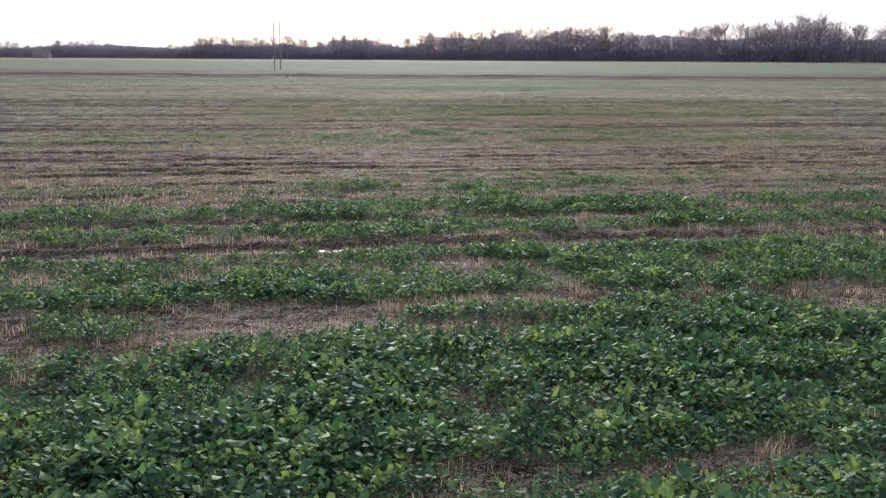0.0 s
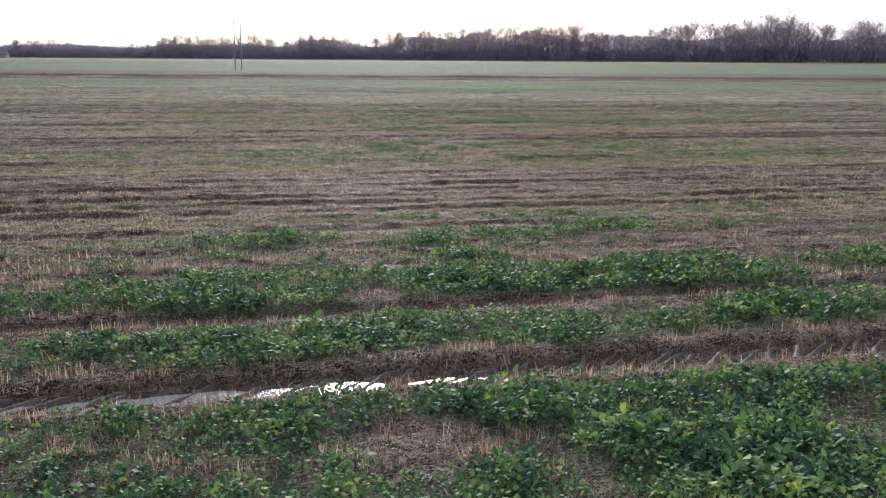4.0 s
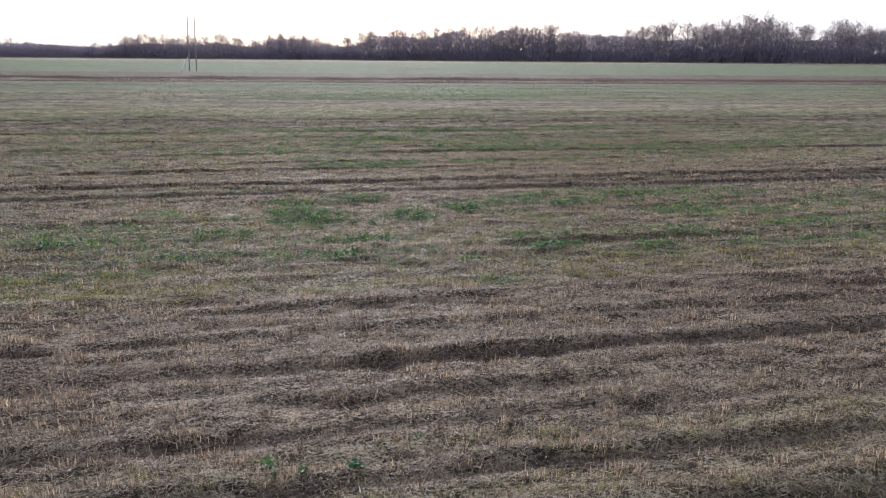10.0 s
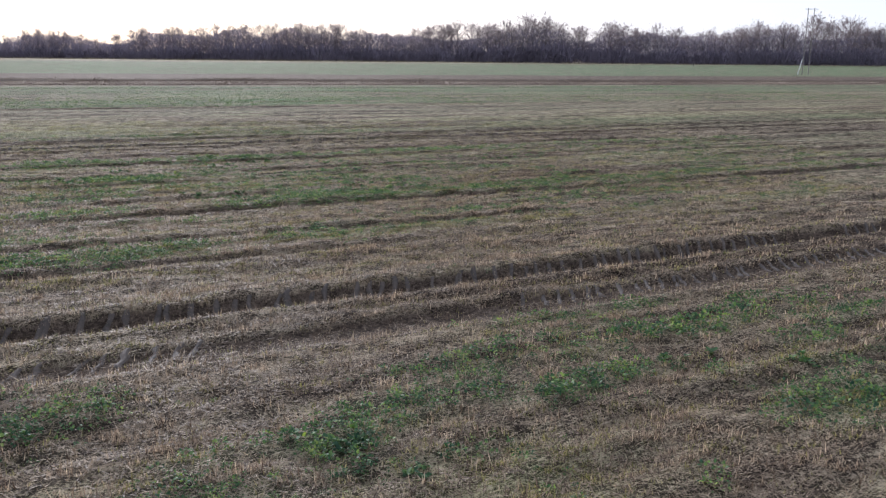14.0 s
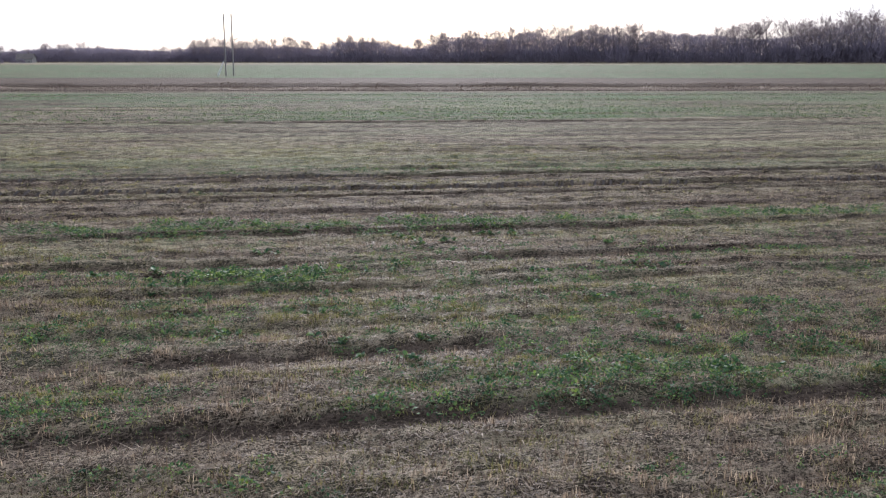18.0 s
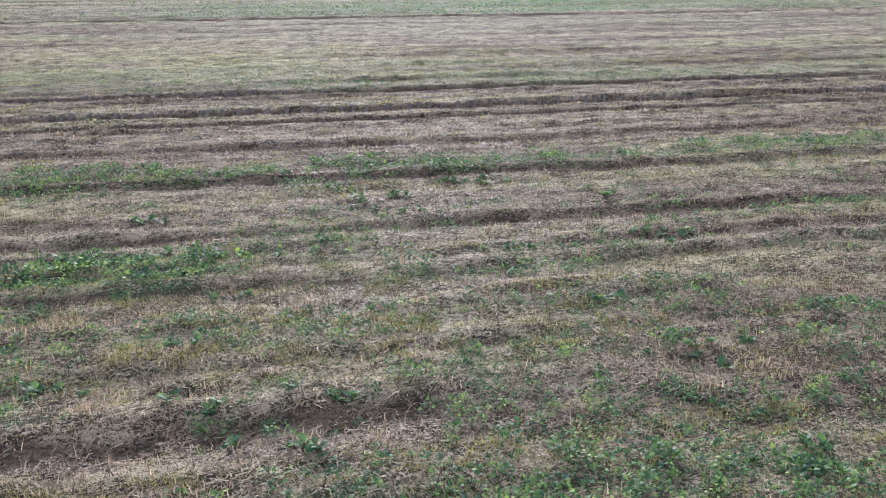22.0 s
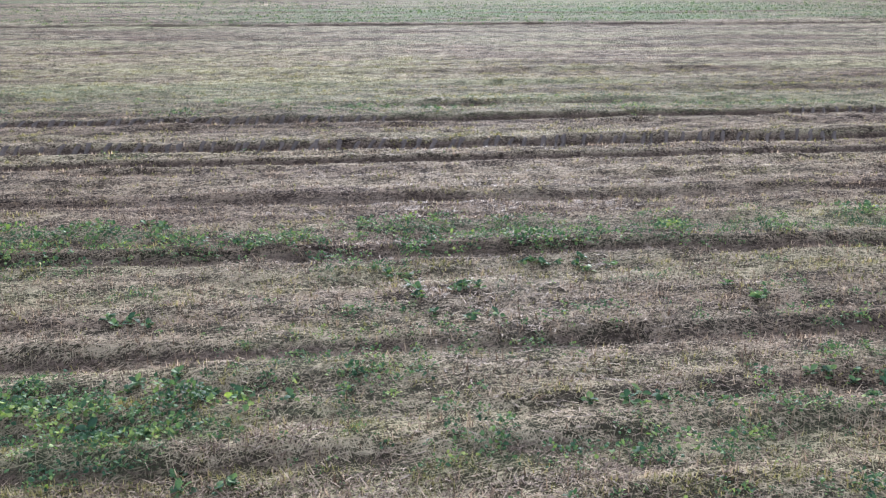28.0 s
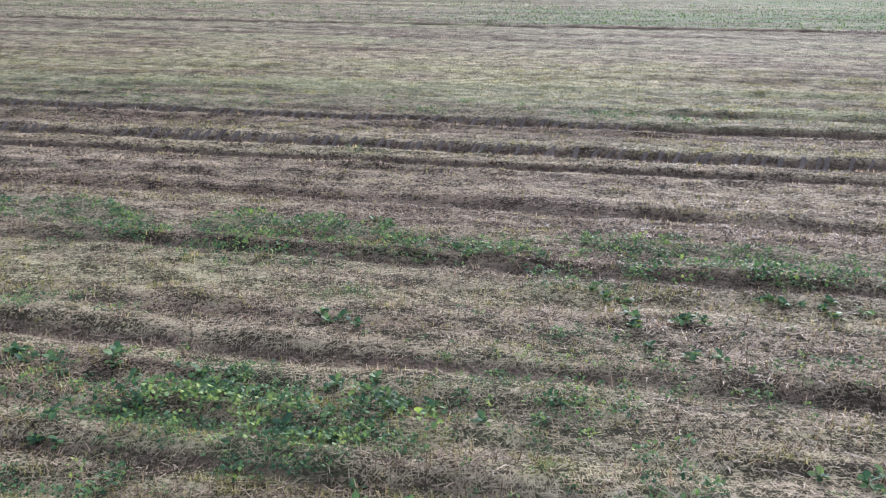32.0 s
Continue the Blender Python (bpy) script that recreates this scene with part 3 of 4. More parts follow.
def stubble():
    def chance(u, v):
        row = np.abs(((v + 0.05 * np.sin(u * 0.9)) / 0.165) % 1 - 0.5) < 0.26
        stand = np.clip(1.25 - grass_cover(u, v) * 0.75 - leaf_cover(u, v) * 0.8 - rut_amount(u, v) * 1.2 - 0.95 * furrow(u, v), 0.02, 1)
        clumpy = np.clip((vnoise(u / 0.30, v / 0.16, 15) - 0.36) * 3.2, 0, 1) * np.clip(0.4 + (vnoise(u / 2.2, v / 0.8, 16) - 0.2) * 1.5, 0, 1) * np.clip(2.4 * vnoise(u / 0.9, v / 0.35, 69) - 0.35, 0.12, 1)
        return np.maximum(row, 0.35) * stand * clumpy * tuft(u, v, 28)
    x, y = scatter(2800, -24, 20, 4, 62, 1.1, 1.0, chance)
    x2, y2 = scatter(900, -32, 26, 62, 92, 1.1, 1.3, chance)
    x, y = np.r_[x, x2], np.r_[y, y2]
    far = 1 / nearness(x, y)
    n = len(x)
    me = blades(x, y, ground_z(x, y) - 0.02, rng.uniform(0.05, 0.135, n) * np.where(y < 22, 1.5, np.where(y > 60, 0.7, 1.0)), 0.012 * np.clip(far, 1, 2.6) ** 0.85, np.abs(rng.normal(0, 0.42, n)), rng.uniform(0, 6.3, n), "stubble", M_STUBBLE)
    return tagged(new("stubble", me), "rows of short cut cereal stubble stalks", "stubble", kind="stuff")


def straw_litter():
    def chance(u, v):
        return np.clip(1.1 - leaf_cover(u, v), 0.1, 1) * np.clip((vnoise(u / 0.9, v / 0.3, 17) - 0.2) * 2.2, 0.1, 1) * (1 - 0.55 * furrow(u, v)) * (0.3 + tuft(u, v, 29))
    x, y = scatter(1700, -22, 18, 4, 62, 1.3, 1.0, chance)
    x2, y2 = scatter(260, -24, 20, 62, 80, 1.2, 1.5, chance)
    x, y = np.r_[x, x2], np.r_[y, y2]
    n = len(x)
    heading = rng.uniform(0, 6.3, n)
    far = np.clip(1 / nearness(x, y), 1, 2.4)
    flake = rng.random(n) < 0.55
    long, wide = np.where(flake, rng.uniform(0.02, 0.055, n), rng.uniform(0.03, 0.11, n)), np.where(flake, 0.018, 0.010)
    me = blades(x, y, ground_z(x, y) + 0.012, long, wide * far ** 0.8, rng.normal(1.35, 0.25, n), heading, "straw", M_STRAW, heading + np.pi / 2)
    return tagged(new("straw_litter", me), "loose fallen straw and dead stalks strewn over soil", "straw", kind="stuff")


def long_straw():
    """Thick straws lying crosswise and leaning stalks, where the flight passes lowest."""
    def chance(u, v):
        where = np.maximum(np.clip((v - 7.2) / 0.5, 0, 1) * np.clip((24 - v) / 3, 0, 1), np.clip((v - 24) / 4, 0, 1) * np.clip((69 - v) / 3, 0, 1))
        return where * np.clip(1.05 - 1.2 * leaf_cover(u, v), 0, 1) * np.clip(0.15 + 1.3 * tuft(u, v, 33), 0, 1) * (1 - 0.6 * furrow(u, v))
    x, y = scatter(330, -14, 12, 6, 26, 1.3, 1.3, chance)
    x2, y2 = scatter(300, -16, 12, 50, 74, 1.3, 1.25, chance)
    x3, y3 = scatter(240, -13, 12, 26, 50, 1.4, 1.2, chance)
    x, y = np.r_[x, x2, x3], np.r_[y, y2, y3]
    n = len(x)
    heading = rng.uniform(0, 6.3, n)
    upright = rng.random(n) < 0.42
    lean = np.where(upright, np.abs(rng.normal(0.3, 0.3, n)), rng.normal(1.42, 0.16, n))
    me = blades(x, y, ground_z(x, y) + np.where(upright, -0.01, 0.015), rng.uniform(0.08, 0.21, n) * np.where(upright, 0.75, 1), np.full(n, 0.014), lean, heading, "long_straw", M_STRAW, np.where(upright, rng.uniform(0, 6.3, n), heading + np.pi / 2))
    return tagged(new("long_straw", me), "thick pale straws and leaning cut stalks", "straw", kind="stuff")


def grass():
    def chance(u, v):
        return grass_cover(u, v) ** 1.2 * (1 - 0.8 * rut_amount(u, v)) * (1 - 0.8 * furrow(u, v)) * np.clip((vnoise(u / 0.5, v / 0.25, 18) - 0.2) * 2.2, 0, 1) * tuft(u, v, 30)
    x, y = scatter(3400, -22, 18, 4, 62, 1.25, 1.0, chance)
    x2, y2 = scatter(1000, -30, 24, 62, 86, 1.15, 1.4, chance)
    x, y = np.r_[x, x2], np.r_[y, y2]
    n = len(x)
    far = np.clip(1 / nearness(x, y), 1, 2.6)
    me = blades(x, y, ground_z(x, y) - 0.01, rng.uniform(0.03, 0.09, n), 0.011 * far, np.abs(rng.normal(0.7, 0.5, n)), rng.uniform(0, 6.3, n), "grass", M_GRASS)
    return tagged(new("grass", me), "thin yellowing grass and self-sown cereal shoots", "grass", kind="stuff")


LEAF_FACES = np.array(((0, 2, 1), (0, 1, 3), (2, 5, 4), (2, 4, 1), (1, 4, 6), (1, 6, 3), (5, 7, 4), (4, 7, 6)))


def leaf_verts(foot, heading, rise, length, half, fold, droop):
    """Bent, folded leaves: a stalked foot, a broad blade with raised edges, and a tip."""
    out = np.stack([np.cos(heading), np.sin(heading)], 1)
    across = np.stack([-out[:, 1], out[:, 0]], 1)

    def at(s, side, lift):
        run = length * s * np.cos(rise) * (1 - 0.12 * s)
        up = length * (np.sin(rise) * s - droop * s * s)
        return np.concatenate([foot[:, :2] + out * run[:, None] + across * (half * side)[:, None], (foot[:, 2] + up + fold * half * lift)[:, None]], 1)

    o = np.ones(len(length))
    jag = rng.uniform(0.7, 1.15, (4, len(length)))
    return np.stack([at(0, 0 * o, 0), at(0.42, 0 * o, 0), at(0.40, jag[0], 1), at(0.40, -jag[1], 1), at(0.74, 0 * o, -0.1), at(0.72, 0.8 * jag[2], 0.9), at(0.72, -0.8 * jag[3], 0.9), at(1, 0 * o, 0)], 1)


def crop_plants():
    """Low bushy mounds of small ruffled leaves."""
    x, y = scatter(66, -20, 16, 3.2, 62, 1.3, 1.45, leaf_cover)
    x2, y2 = scatter(46, -30, 24, 62, 80, 1.3, 1.6, leaf_cover)
    x, y = np.r_[x, x2], np.r_[y, y2]
    u, v = uv_of(x, y)
    size = np.clip(0.5 + 0.6 * leaf_cover(u, v), 0.5, 1.15) * rng.uniform(0.7, 1.2, len(x)) * (0.62 + 0.75 * vnoise(u / 0.7, v / 0.5, 39)) * np.where(v < 8.5, 1.15, np.where(v < 23, 0.95, 0.58))
    size = size * (1 - 0.4 * (v < 8.5) * np.clip(np.cos(6.2832 * (wander(u, v) / 0.62)), 0, 1))
    each = 18
    n = len(x) * each
    scale = np.repeat(size, each)
    turn, out = rng.uniform(0, 2 * np.pi, n), np.sqrt(rng.random(n))
    dome = np.sqrt(np.maximum(1 - out ** 2, 0))
    reach = scale * 0.155
    foot = np.repeat(np.stack([x, y, ground_z(x, y)], 1), each, 0)
    foot[:, 0] += reach * out * np.cos(turn)
    foot[:, 1] += reach * out * np.sin(turn)
    foot[:, 2] += scale * (0.015 + 0.175 * dome * rng.uniform(0.35, 1.0, n))
    heading = turn + rng.normal(0, 0.8, n)
    rise = 1.0 * dome - 0.25 + rng.normal(0, 0.45, n)
    ahead = np.stack([np.cos(heading) * np.cos(rise), np.sin(heading) * np.cos(rise), np.sin(rise)], 1)
    across = np.stack([-np.sin(heading), np.cos(heading), rng.normal(0, 0.45, n)], 1)
    above = np.cross(ahead, across)
    length = scale * rng.uniform(0.040, 0.095, n) * np.repeat(np.where(v < 8.5, 0.86, 0.85), each)
    half = length * rng.uniform(0.28, 0.46, n)
    jag = rng.uniform(0.7, 1.25, (4, n))

    def at(s, side, lift):
        return foot + ahead * (length * s)[:, None] + across * (half * side)[:, None] + above * (length * lift)[:, None]

    o = np.ones(n)
    verts = np.stack([at(0 * o, 0 * o, 0 * o), at(0.4 * jag[0], jag[1], 0.16 * o), at(0.4 * jag[1], -jag[0], 0.16 * o), at(0.85 * jag[2], 0.6 * jag[3], -0.1 * jag[0]), at(0.95 * jag[3], -0.5 * jag[2], -0.14 * jag[1])], 1)
    faces = (np.arange(n)[:, None, None] * 5 + np.array(((0, 2, 1), (1, 2, 4), (1, 4, 3)))[None]).reshape(-1, 3)
    me = mesh_of("crop_plants", verts.reshape(-1, 3), faces, M_LEAF)
    return tagged(new("crop_plants", me), "dense dark green rape plants in strips along the rows", "crop plants", kind="stuff")


def far_cover():
    """Plants and stalks of the further field, too far to pick apart."""
    for name, v0, v1, count, tall, wide, material, label, kind_of in (("far_crop", 96.5, 136, 90000, 0.08, 0.09, M_LEAF, "patchy green rape leaves in the further field", "crop plants"),):
        u, v = rng.uniform(-70, 110, count * 2), rng.uniform(v0, v1, count * 2)
        keep = rng.random(count * 2) < np.maximum(0.6 * far_strip(u, v), 0.4 * np.clip(2.4 * vnoise(u / 14, v / 1.8, 45) - 0.9, 0, 1))
        u, v = u[keep], v[keep]
        x, y = xy_of(u, v)
        n = len(x)
        me = blades(x, y, ground_z(x, y) - 0.01, tall * rng.uniform(0.5, 1.3, n), wide * rng.uniform(0.5, 1.3, n), np.abs(rng.normal(0.3, 0.4, n)), rng.uniform(0, 6.3, n), name, material)
        tagged(new(name, me), label, kind_of, kind="stuff")


def mud_ridges():
    """The bars that tractor tyres pressed into the wet ruts: rounded, crumbling and uneven."""
    verts, faces, base = [], [], 0
    profile = ((-0.07, -0.03), (-0.035, 0.7), (0.0, 1.0), (0.03, 0.75), (0.065, -0.03))
    for mid, half, u0, u1, tall in ((14.3, 0.32, -8, 16, 0.095), (43.8, 0.3, -4, 32, 0.04), (45.55, 0.34, -4, 32, 0.06), (70.35, 0.3, -4, 36, 0.07), (73.0, 0.3, -4, 36, 0.07)):
        us = np.arange(u0, u1, 0.31)
        us = us[(vnoise(us / 2.5, us * 0 + mid, 27) > 0.3) | (mid < 20)]
        for side in (1,):
            n = len(us)
            u = us + rng.normal(0, 0.06, n) + (0.12 if side > 0 else 0)
            slant, reach, high = rng.uniform(0.28, 0.5, n) * (0.5 if mid > 20 else 1.7), half * (rng.uniform(1.15, 1.5, n) if mid > 20 else rng.uniform(0.7, 1.15, n)), rng.uniform(0.35, 1.0, n) * tall
            sway = 0.3 * (vnoise(u / 10, u * 0, 9) - 0.5)
            grid = []
            for s in np.linspace(0, 1, 6):
                bend, thick, up = rng.normal(0, 0.018, n), rng.uniform(0.6, 1.25, n), high * rng.uniform(0.55, 1.1, n) * (0.35 if s in (0, 1) else 1)
                for off, lift in profile:
                    x, y = xy_of(u + slant * s + bend + off * thick, mid - sway + reach * (side * s if mid > 20 else 2 * s - 1))
                    grid.append(np.stack([x, y, ground_z(x, y) + np.where(lift < 0, lift, lift * up)], 1))
            verts.append(np.stack(grid, 1).reshape(-1, 3))
            cell = np.array([(r * 5 + c, r * 5 + c + 1, r * 5 + c + 6, r * 5 + c + 5) for r in range(5) for c in range(4)])
            faces.append((base + np.arange(n)[:, None, None] * 30 + cell[None]).reshape(-1, 4))
            base += 30 * n
    me = mesh_of("mud_ridges", np.concatenate(verts), np.concatenate(faces), M_MUD, True)
    return tagged(new("mud_ridges", me), "wet mud bars pressed by tractor tyres in ruts", "tyre marks", kind="stuff")


def puddle(u0, u1, mid, half, drop, seed):
    """A sheet of still water lying in a rut, with an uneven shore."""
    us = np.arange(u0, u1, 0.12)
    sway = 0.3 * (vnoise(us / 10, us * 0, 9) - 0.5)
    taper = np.clip(np.minimum(us - u0, u1 - us) / 0.5 + 0.15, 0, 1)
    wide = half * taper * (0.55 + 0.7 * vnoise(us / 0.3, us * 0, seed))
    low = mid - sway - wide * 0.9
    high = mid - sway + wide
    rim = []
    for vv in (low, high):
        x, y = xy_of(us, vv)
        rim.append(np.stack([x, y], 1))
    x, y = xy_of(us, mid - sway)
    level = float(np.median(ground_z(x, y))) + drop
    n = len(us)
    top = np.concatenate([np.concatenate(rim), np.full((2 * n, 1), level)], 1)
    i = np.arange(n - 1)
    me = mesh_of("puddle", top, np.stack([i, i + 1, n + i + 1, n + i], 1), M_WATER)
    return tagged(new("puddle", me), "shallow rain puddle shining white in muddy wheel rut", "puddle", "puddles in the wheel ruts")


stubble()
straw_litter()
long_straw()
grass()
crop_plants()
far_cover()
mud_ridges()
for row in ((-0.9, 4.1, 14.22, 0.2, 0.032, 31), (4.3, 5.3, 14.24, 0.11, 0.026, 32), (14.3, 15.6, 45.42, 0.22, 0.05, 33), (11.4, 12.1, 45.4, 0.14, 0.045, 34)):
    puddle(*row)


# ---- plants that stand alone, leaf by leaf ----
def leaf_mesh(seed):
    one = lambda a: np.array([a], float)
    verts = leaf_verts(np.zeros((1, 3)), one(0), one(0.22 + 0.09 * (seed % 4)), one(0.2), one(0.045 + 0.006 * (seed % 3)), one(0.15 * (seed % 4)), one(0.15 + 0.08 * (seed % 5)))[0]
    return mesh_of("leaf", verts, LEAF_FACES, M_LEAF)


def stalk_mesh():
    bm = bmesh.new()
    bmesh.ops.create_cone(bm, cap_ends=True, segments=6, radius1=0.011, radius2=0.005, depth=0.1, matrix=Matrix.Translation((0, 0, 0.03)))
    me = bpy.data.meshes.new("stalk")
    bm.to_mesh(me)
    bm.free()
    me.materials.append(M_LEAF)
    return me


LEAVES, STALK = [leaf_mesh(k) for k in range(6)], stalk_mesh()


def rape_plant(count, seed):
    r = random.Random(seed)
    plant = thing("rape_plant", "single leafy green rape plant rooted among stubble", "plant", "rape plants standing apart")
    part("stalk", STALK, None, plant)
    for k in range(count):
        leaf = part("leaf", LEAVES[r.randrange(6)], None, plant)
        s = r.uniform(0.55, 1.05)
        leaf.matrix_basis = Matrix.Translation((r.gauss(0, 0.03), r.gauss(0, 0.03), r.uniform(0, 0.08))) @ Matrix.Rotation(k * 2.4 + r.uniform(-0.6, 0.6), 4, "Z") @ Matrix.Rotation(r.uniform(-0.6, 0.1), 4, "Y") @ Matrix.Rotation(r.gauss(0, 0.35), 4, "X") @ Matrix.Diagonal((s, s * r.uniform(0.8, 1.3), s, 1))
    return plant


def place_plants():
    masters = [rape_plant(10, 1), rape_plant(12, 2), rape_plant(9, 3), rape_plant(11, 4)]
    used = set()
    for k, (x, y) in enumerate(CLUMPS_A + CLUMPS_B):
        for j in range(4):
            px, py = x + rng.normal(0, 0.26), y + rng.normal(0, 0.1)
            size = rng.uniform(0.42, 0.75)
            m = Matrix.Translation((px, py, float(ground_z(np.array(px), np.array(py))) - 0.01)) @ Matrix.Rotation(rng.uniform(0, 6.3), 4, "Z") @ Matrix.Diagonal((size, size, size, 1))
            which = (k + j) % 4
            place_thing(masters[which], m, which not in used)
            used.add(which)


place_plants()


# ---- the far side: ditch weeds, pale field edge, wood, poles, house ----
def belt(name, v0, v1, u0, u1, count, tall, wide, material, label, category):
    u, v = rng.uniform(u0, u1, count), rng.uniform(v0, v1, count)
    keep = rng.random(count) < 0.25 + 1.1 * vnoise(u / 9, v / 3, 40)
    u, v = u[keep], v[keep]
    x, y = xy_of(u, v)
    n = len(x)
    h = tall * rng.uniform(0.4, 1.2, n) * (0.5 + vnoise(u / 6, v / 2, 41))
    me = blades(x, y, ground_z(x, y) - 0.05, h, np.full(n, wide) * rng.uniform(0.6, 1.4, n), np.abs(rng.normal(0, 0.35, n)), rng.uniform(0, 6.3, n), name, material, rng.normal(ROW, 0.5, n))
    return tagged(new(name, me), label, category, kind="stuff")


belt("ditch_weeds", 144.0, 163.0, -130, 220, 70000, 0.24, 0.10, M_REED, "dead brown weeds along a shallow ditch", "weeds")


def edge_grass():
    n = 9000
    x = rng.uniform(-520, 460, n)
    y = rng.uniform(575, 592, n)
    me = blades(x, y, terrain(x, y) - 0.1, rng.uniform(0.4, 1.3, n), rng.uniform(0.2, 0.5, n), np.abs(rng.normal(0, 0.4, n)), rng.uniform(0, 6.3, n), "edge_grass", M_DRYEDGE, rng.normal(0, 0.5, n))
    return tagged(new("edge_grass", me), "pale dry grass along the field's far edge", "grass", kind="stuff")


edge_grass()

# the wood's roofline: place along x, height
SKYLINE = ((-560, 10), (-392, 10), (-335, 12.3), (-305, 9.5), (-262, 8.9), (-231, 15), (-210, 13), (-177, 14), (-152, 12.9), (-136, 16), (-95, 13.4), (-79, 16.2), (-55, 19.4), (-31, 20.2), (-7, 22.2), (40, 24),
           (55, 20.4), (94, 18.6), (109, 23.1), (131, 22.4), (146, 25.4), (190, 29.5), (205, 28.5), (224, 24), (238, 25), (275, 23), (305, 21.5), (330, 23.8), (373, 28), (402, 30), (520, 26))


def roofline(x):
    return float(np.interp(x, [a for a, _ in SKYLINE], [b for _, b in SKYLINE]))


def tube(verts, faces, a, b, ra, rb, sides=4):
    """Adds a tapered limb from a to b."""
    a, b = Vector(a), Vector(b)
    q = (b - a).to_track_quat("Z", "Y")
    k = len(verts)
    for p, r in ((a, ra), (b, rb)):
        for s in range(sides):
            verts.append(p + q @ Vector((math.cos(6.2832 * s / sides) * r, math.sin(6.2832 * s / sides) * r, 0)))
    for s in range(sides):
        t = (s + 1) % sides
        faces.append((k + s, k + t, k + sides + t, k + sides + s))


def tree_meshes(seed, slim=False):
    """A bare tree one metre high: a trunk with limbs, and a crown of branchlets and twigs."""
    r = random.Random(seed)
    verts, faces, twigs = [], [], []
    spread = 0.55 if slim else 1.2
    top = Vector((r.uniform(-0.03, 0.03), r.uniform(-0.03, 0.03), 0.74))
    fork = r.uniform(0.16, 0.26)
    tube(verts, faces, (0, 0, -0.03), (0, 0, fork), 0.017, 0.013, 6)
    tube(verts, faces, (0, 0, fork), top, 0.013, 0.004, 5)
    for k in range(17):
        f = k / 17
        start = Vector((0, 0, fork)).lerp(top, f ** 0.9)
        turn = k * 2.4 + r.uniform(-0.5, 0.5)
        rise = r.uniform(0.55, 0.95) + 0.35 * f
        length = spread * r.uniform(0.18, 0.32) * (1.1 - 0.65 * f)
        way = Vector((math.cos(turn) * math.cos(rise), math.sin(turn) * math.cos(rise), math.sin(rise)))
        end = start + way * length
        tube(verts, faces, start, end, 0.006 * (1.2 - f), 0.002, 3)
        for j in range(6):
            s2 = start.lerp(end, r.uniform(0.2, 1.0))
            w2 = (way + Vector((r.gauss(0, 0.55), r.gauss(0, 0.55), r.gauss(0.15, 0.4)))).normalized()
            e2 = s2 + w2 * r.uniform(0.05, 0.13)
            twigs.append((s2, e2, 0.0042))
            for i in range(8):
                s3 = s2.lerp(e2, r.uniform(0.3, 1.0))
                w3 = (w2 + Vector((r.gauss(0, 0.8), r.gauss(0, 0.8), r.gauss(0.3, 0.6)))).normalized()
                twigs.append((s3, s3 + w3 * r.uniform(0.03, 0.07), 0.0034))
    wide = 0.17 if slim else 0.30
    for k in range(800):
        way = Vector((r.gauss(0, 1), r.gauss(0, 1), r.gauss(0.25, 0.9))).normalized()
        lump = 0.82 + 0.2 * math.sin(5 * way.x + seed) * math.sin(4 * way.y + 2 * seed) * math.cos(4 * way.z)
        far = lump * r.uniform(0.55, 1.0)
        s3 = Vector((way.x * wide * far, way.y * wide * far, 0.60 + way.z * 0.40 * far))
        w3 = (way + Vector((r.gauss(0, 0.7), r.gauss(0, 0.7), r.gauss(0.2, 0.5)))).normalized()
        twigs.append((s3, s3 + w3 * r.uniform(0.03, 0.065), 0.0032))
    trunk = bpy.data.meshes.new("trunk")
    trunk.from_pydata(verts, [], faces)
    trunk.materials.append(M_BARK)
    tv = []
    for a, b, w in twigs:
        side = Vector((r.gauss(0, 1), r.gauss(0, 0.4), r.gauss(0, 0.4))).normalized() * w
        tv += [a - side, a + side, b]
    crown = mesh_of("crown", np.array([tuple(p) for p in tv]), np.arange(len(tv)).reshape(-1, 3), M_TWIG)
    return trunk, crown


def shrub_mesh(seed):
    """A bare thicket one metre high: stems and twigs that fan out from the ground."""
    r = random.Random(seed)
    tv = []
    for k in range(420):
        turn, out = r.uniform(0, 6.3), r.random() ** 0.6
        h = (1 - 0.55 * out * out) * r.uniform(0.25, 1.0)
        p = Vector((math.cos(turn) * out * 0.75, math.sin(turn) * out * 0.75, max(h - 0.25, -0.02)))
        q = p + Vector((r.gauss(0, 0.12), r.gauss(0, 0.12), r.uniform(0.14, 0.32)))
        side = Vector((r.gauss(0, 1), r.gauss(0, 0.4), r.gauss(0, 0.25))).normalized() * r.uniform(0.02, 0.045)
        tv += [p - side, p + side, q]
    return mesh_of("thicket", np.array([tuple(p) for p in tv]), np.arange(len(tv)).reshape(-1, 3), M_BRUSH)


def stems_mesh(seed):
    r = random.Random(seed)
    verts, faces = [], []
    for k in range(7):
        turn, out = r.uniform(0, 6.3), r.uniform(0.05, 0.4)
        tube(verts, faces, (math.cos(turn) * out * 0.4, math.sin(turn) * out * 0.4, -0.03), (math.cos(turn) * out, math.sin(turn) * out, r.uniform(0.4, 0.75)), 0.016, 0.006, 3)
    me = bpy.data.meshes.new("stem")
    me.from_pydata(verts, [], faces)
    me.materials.append(M_BARK)
    return me


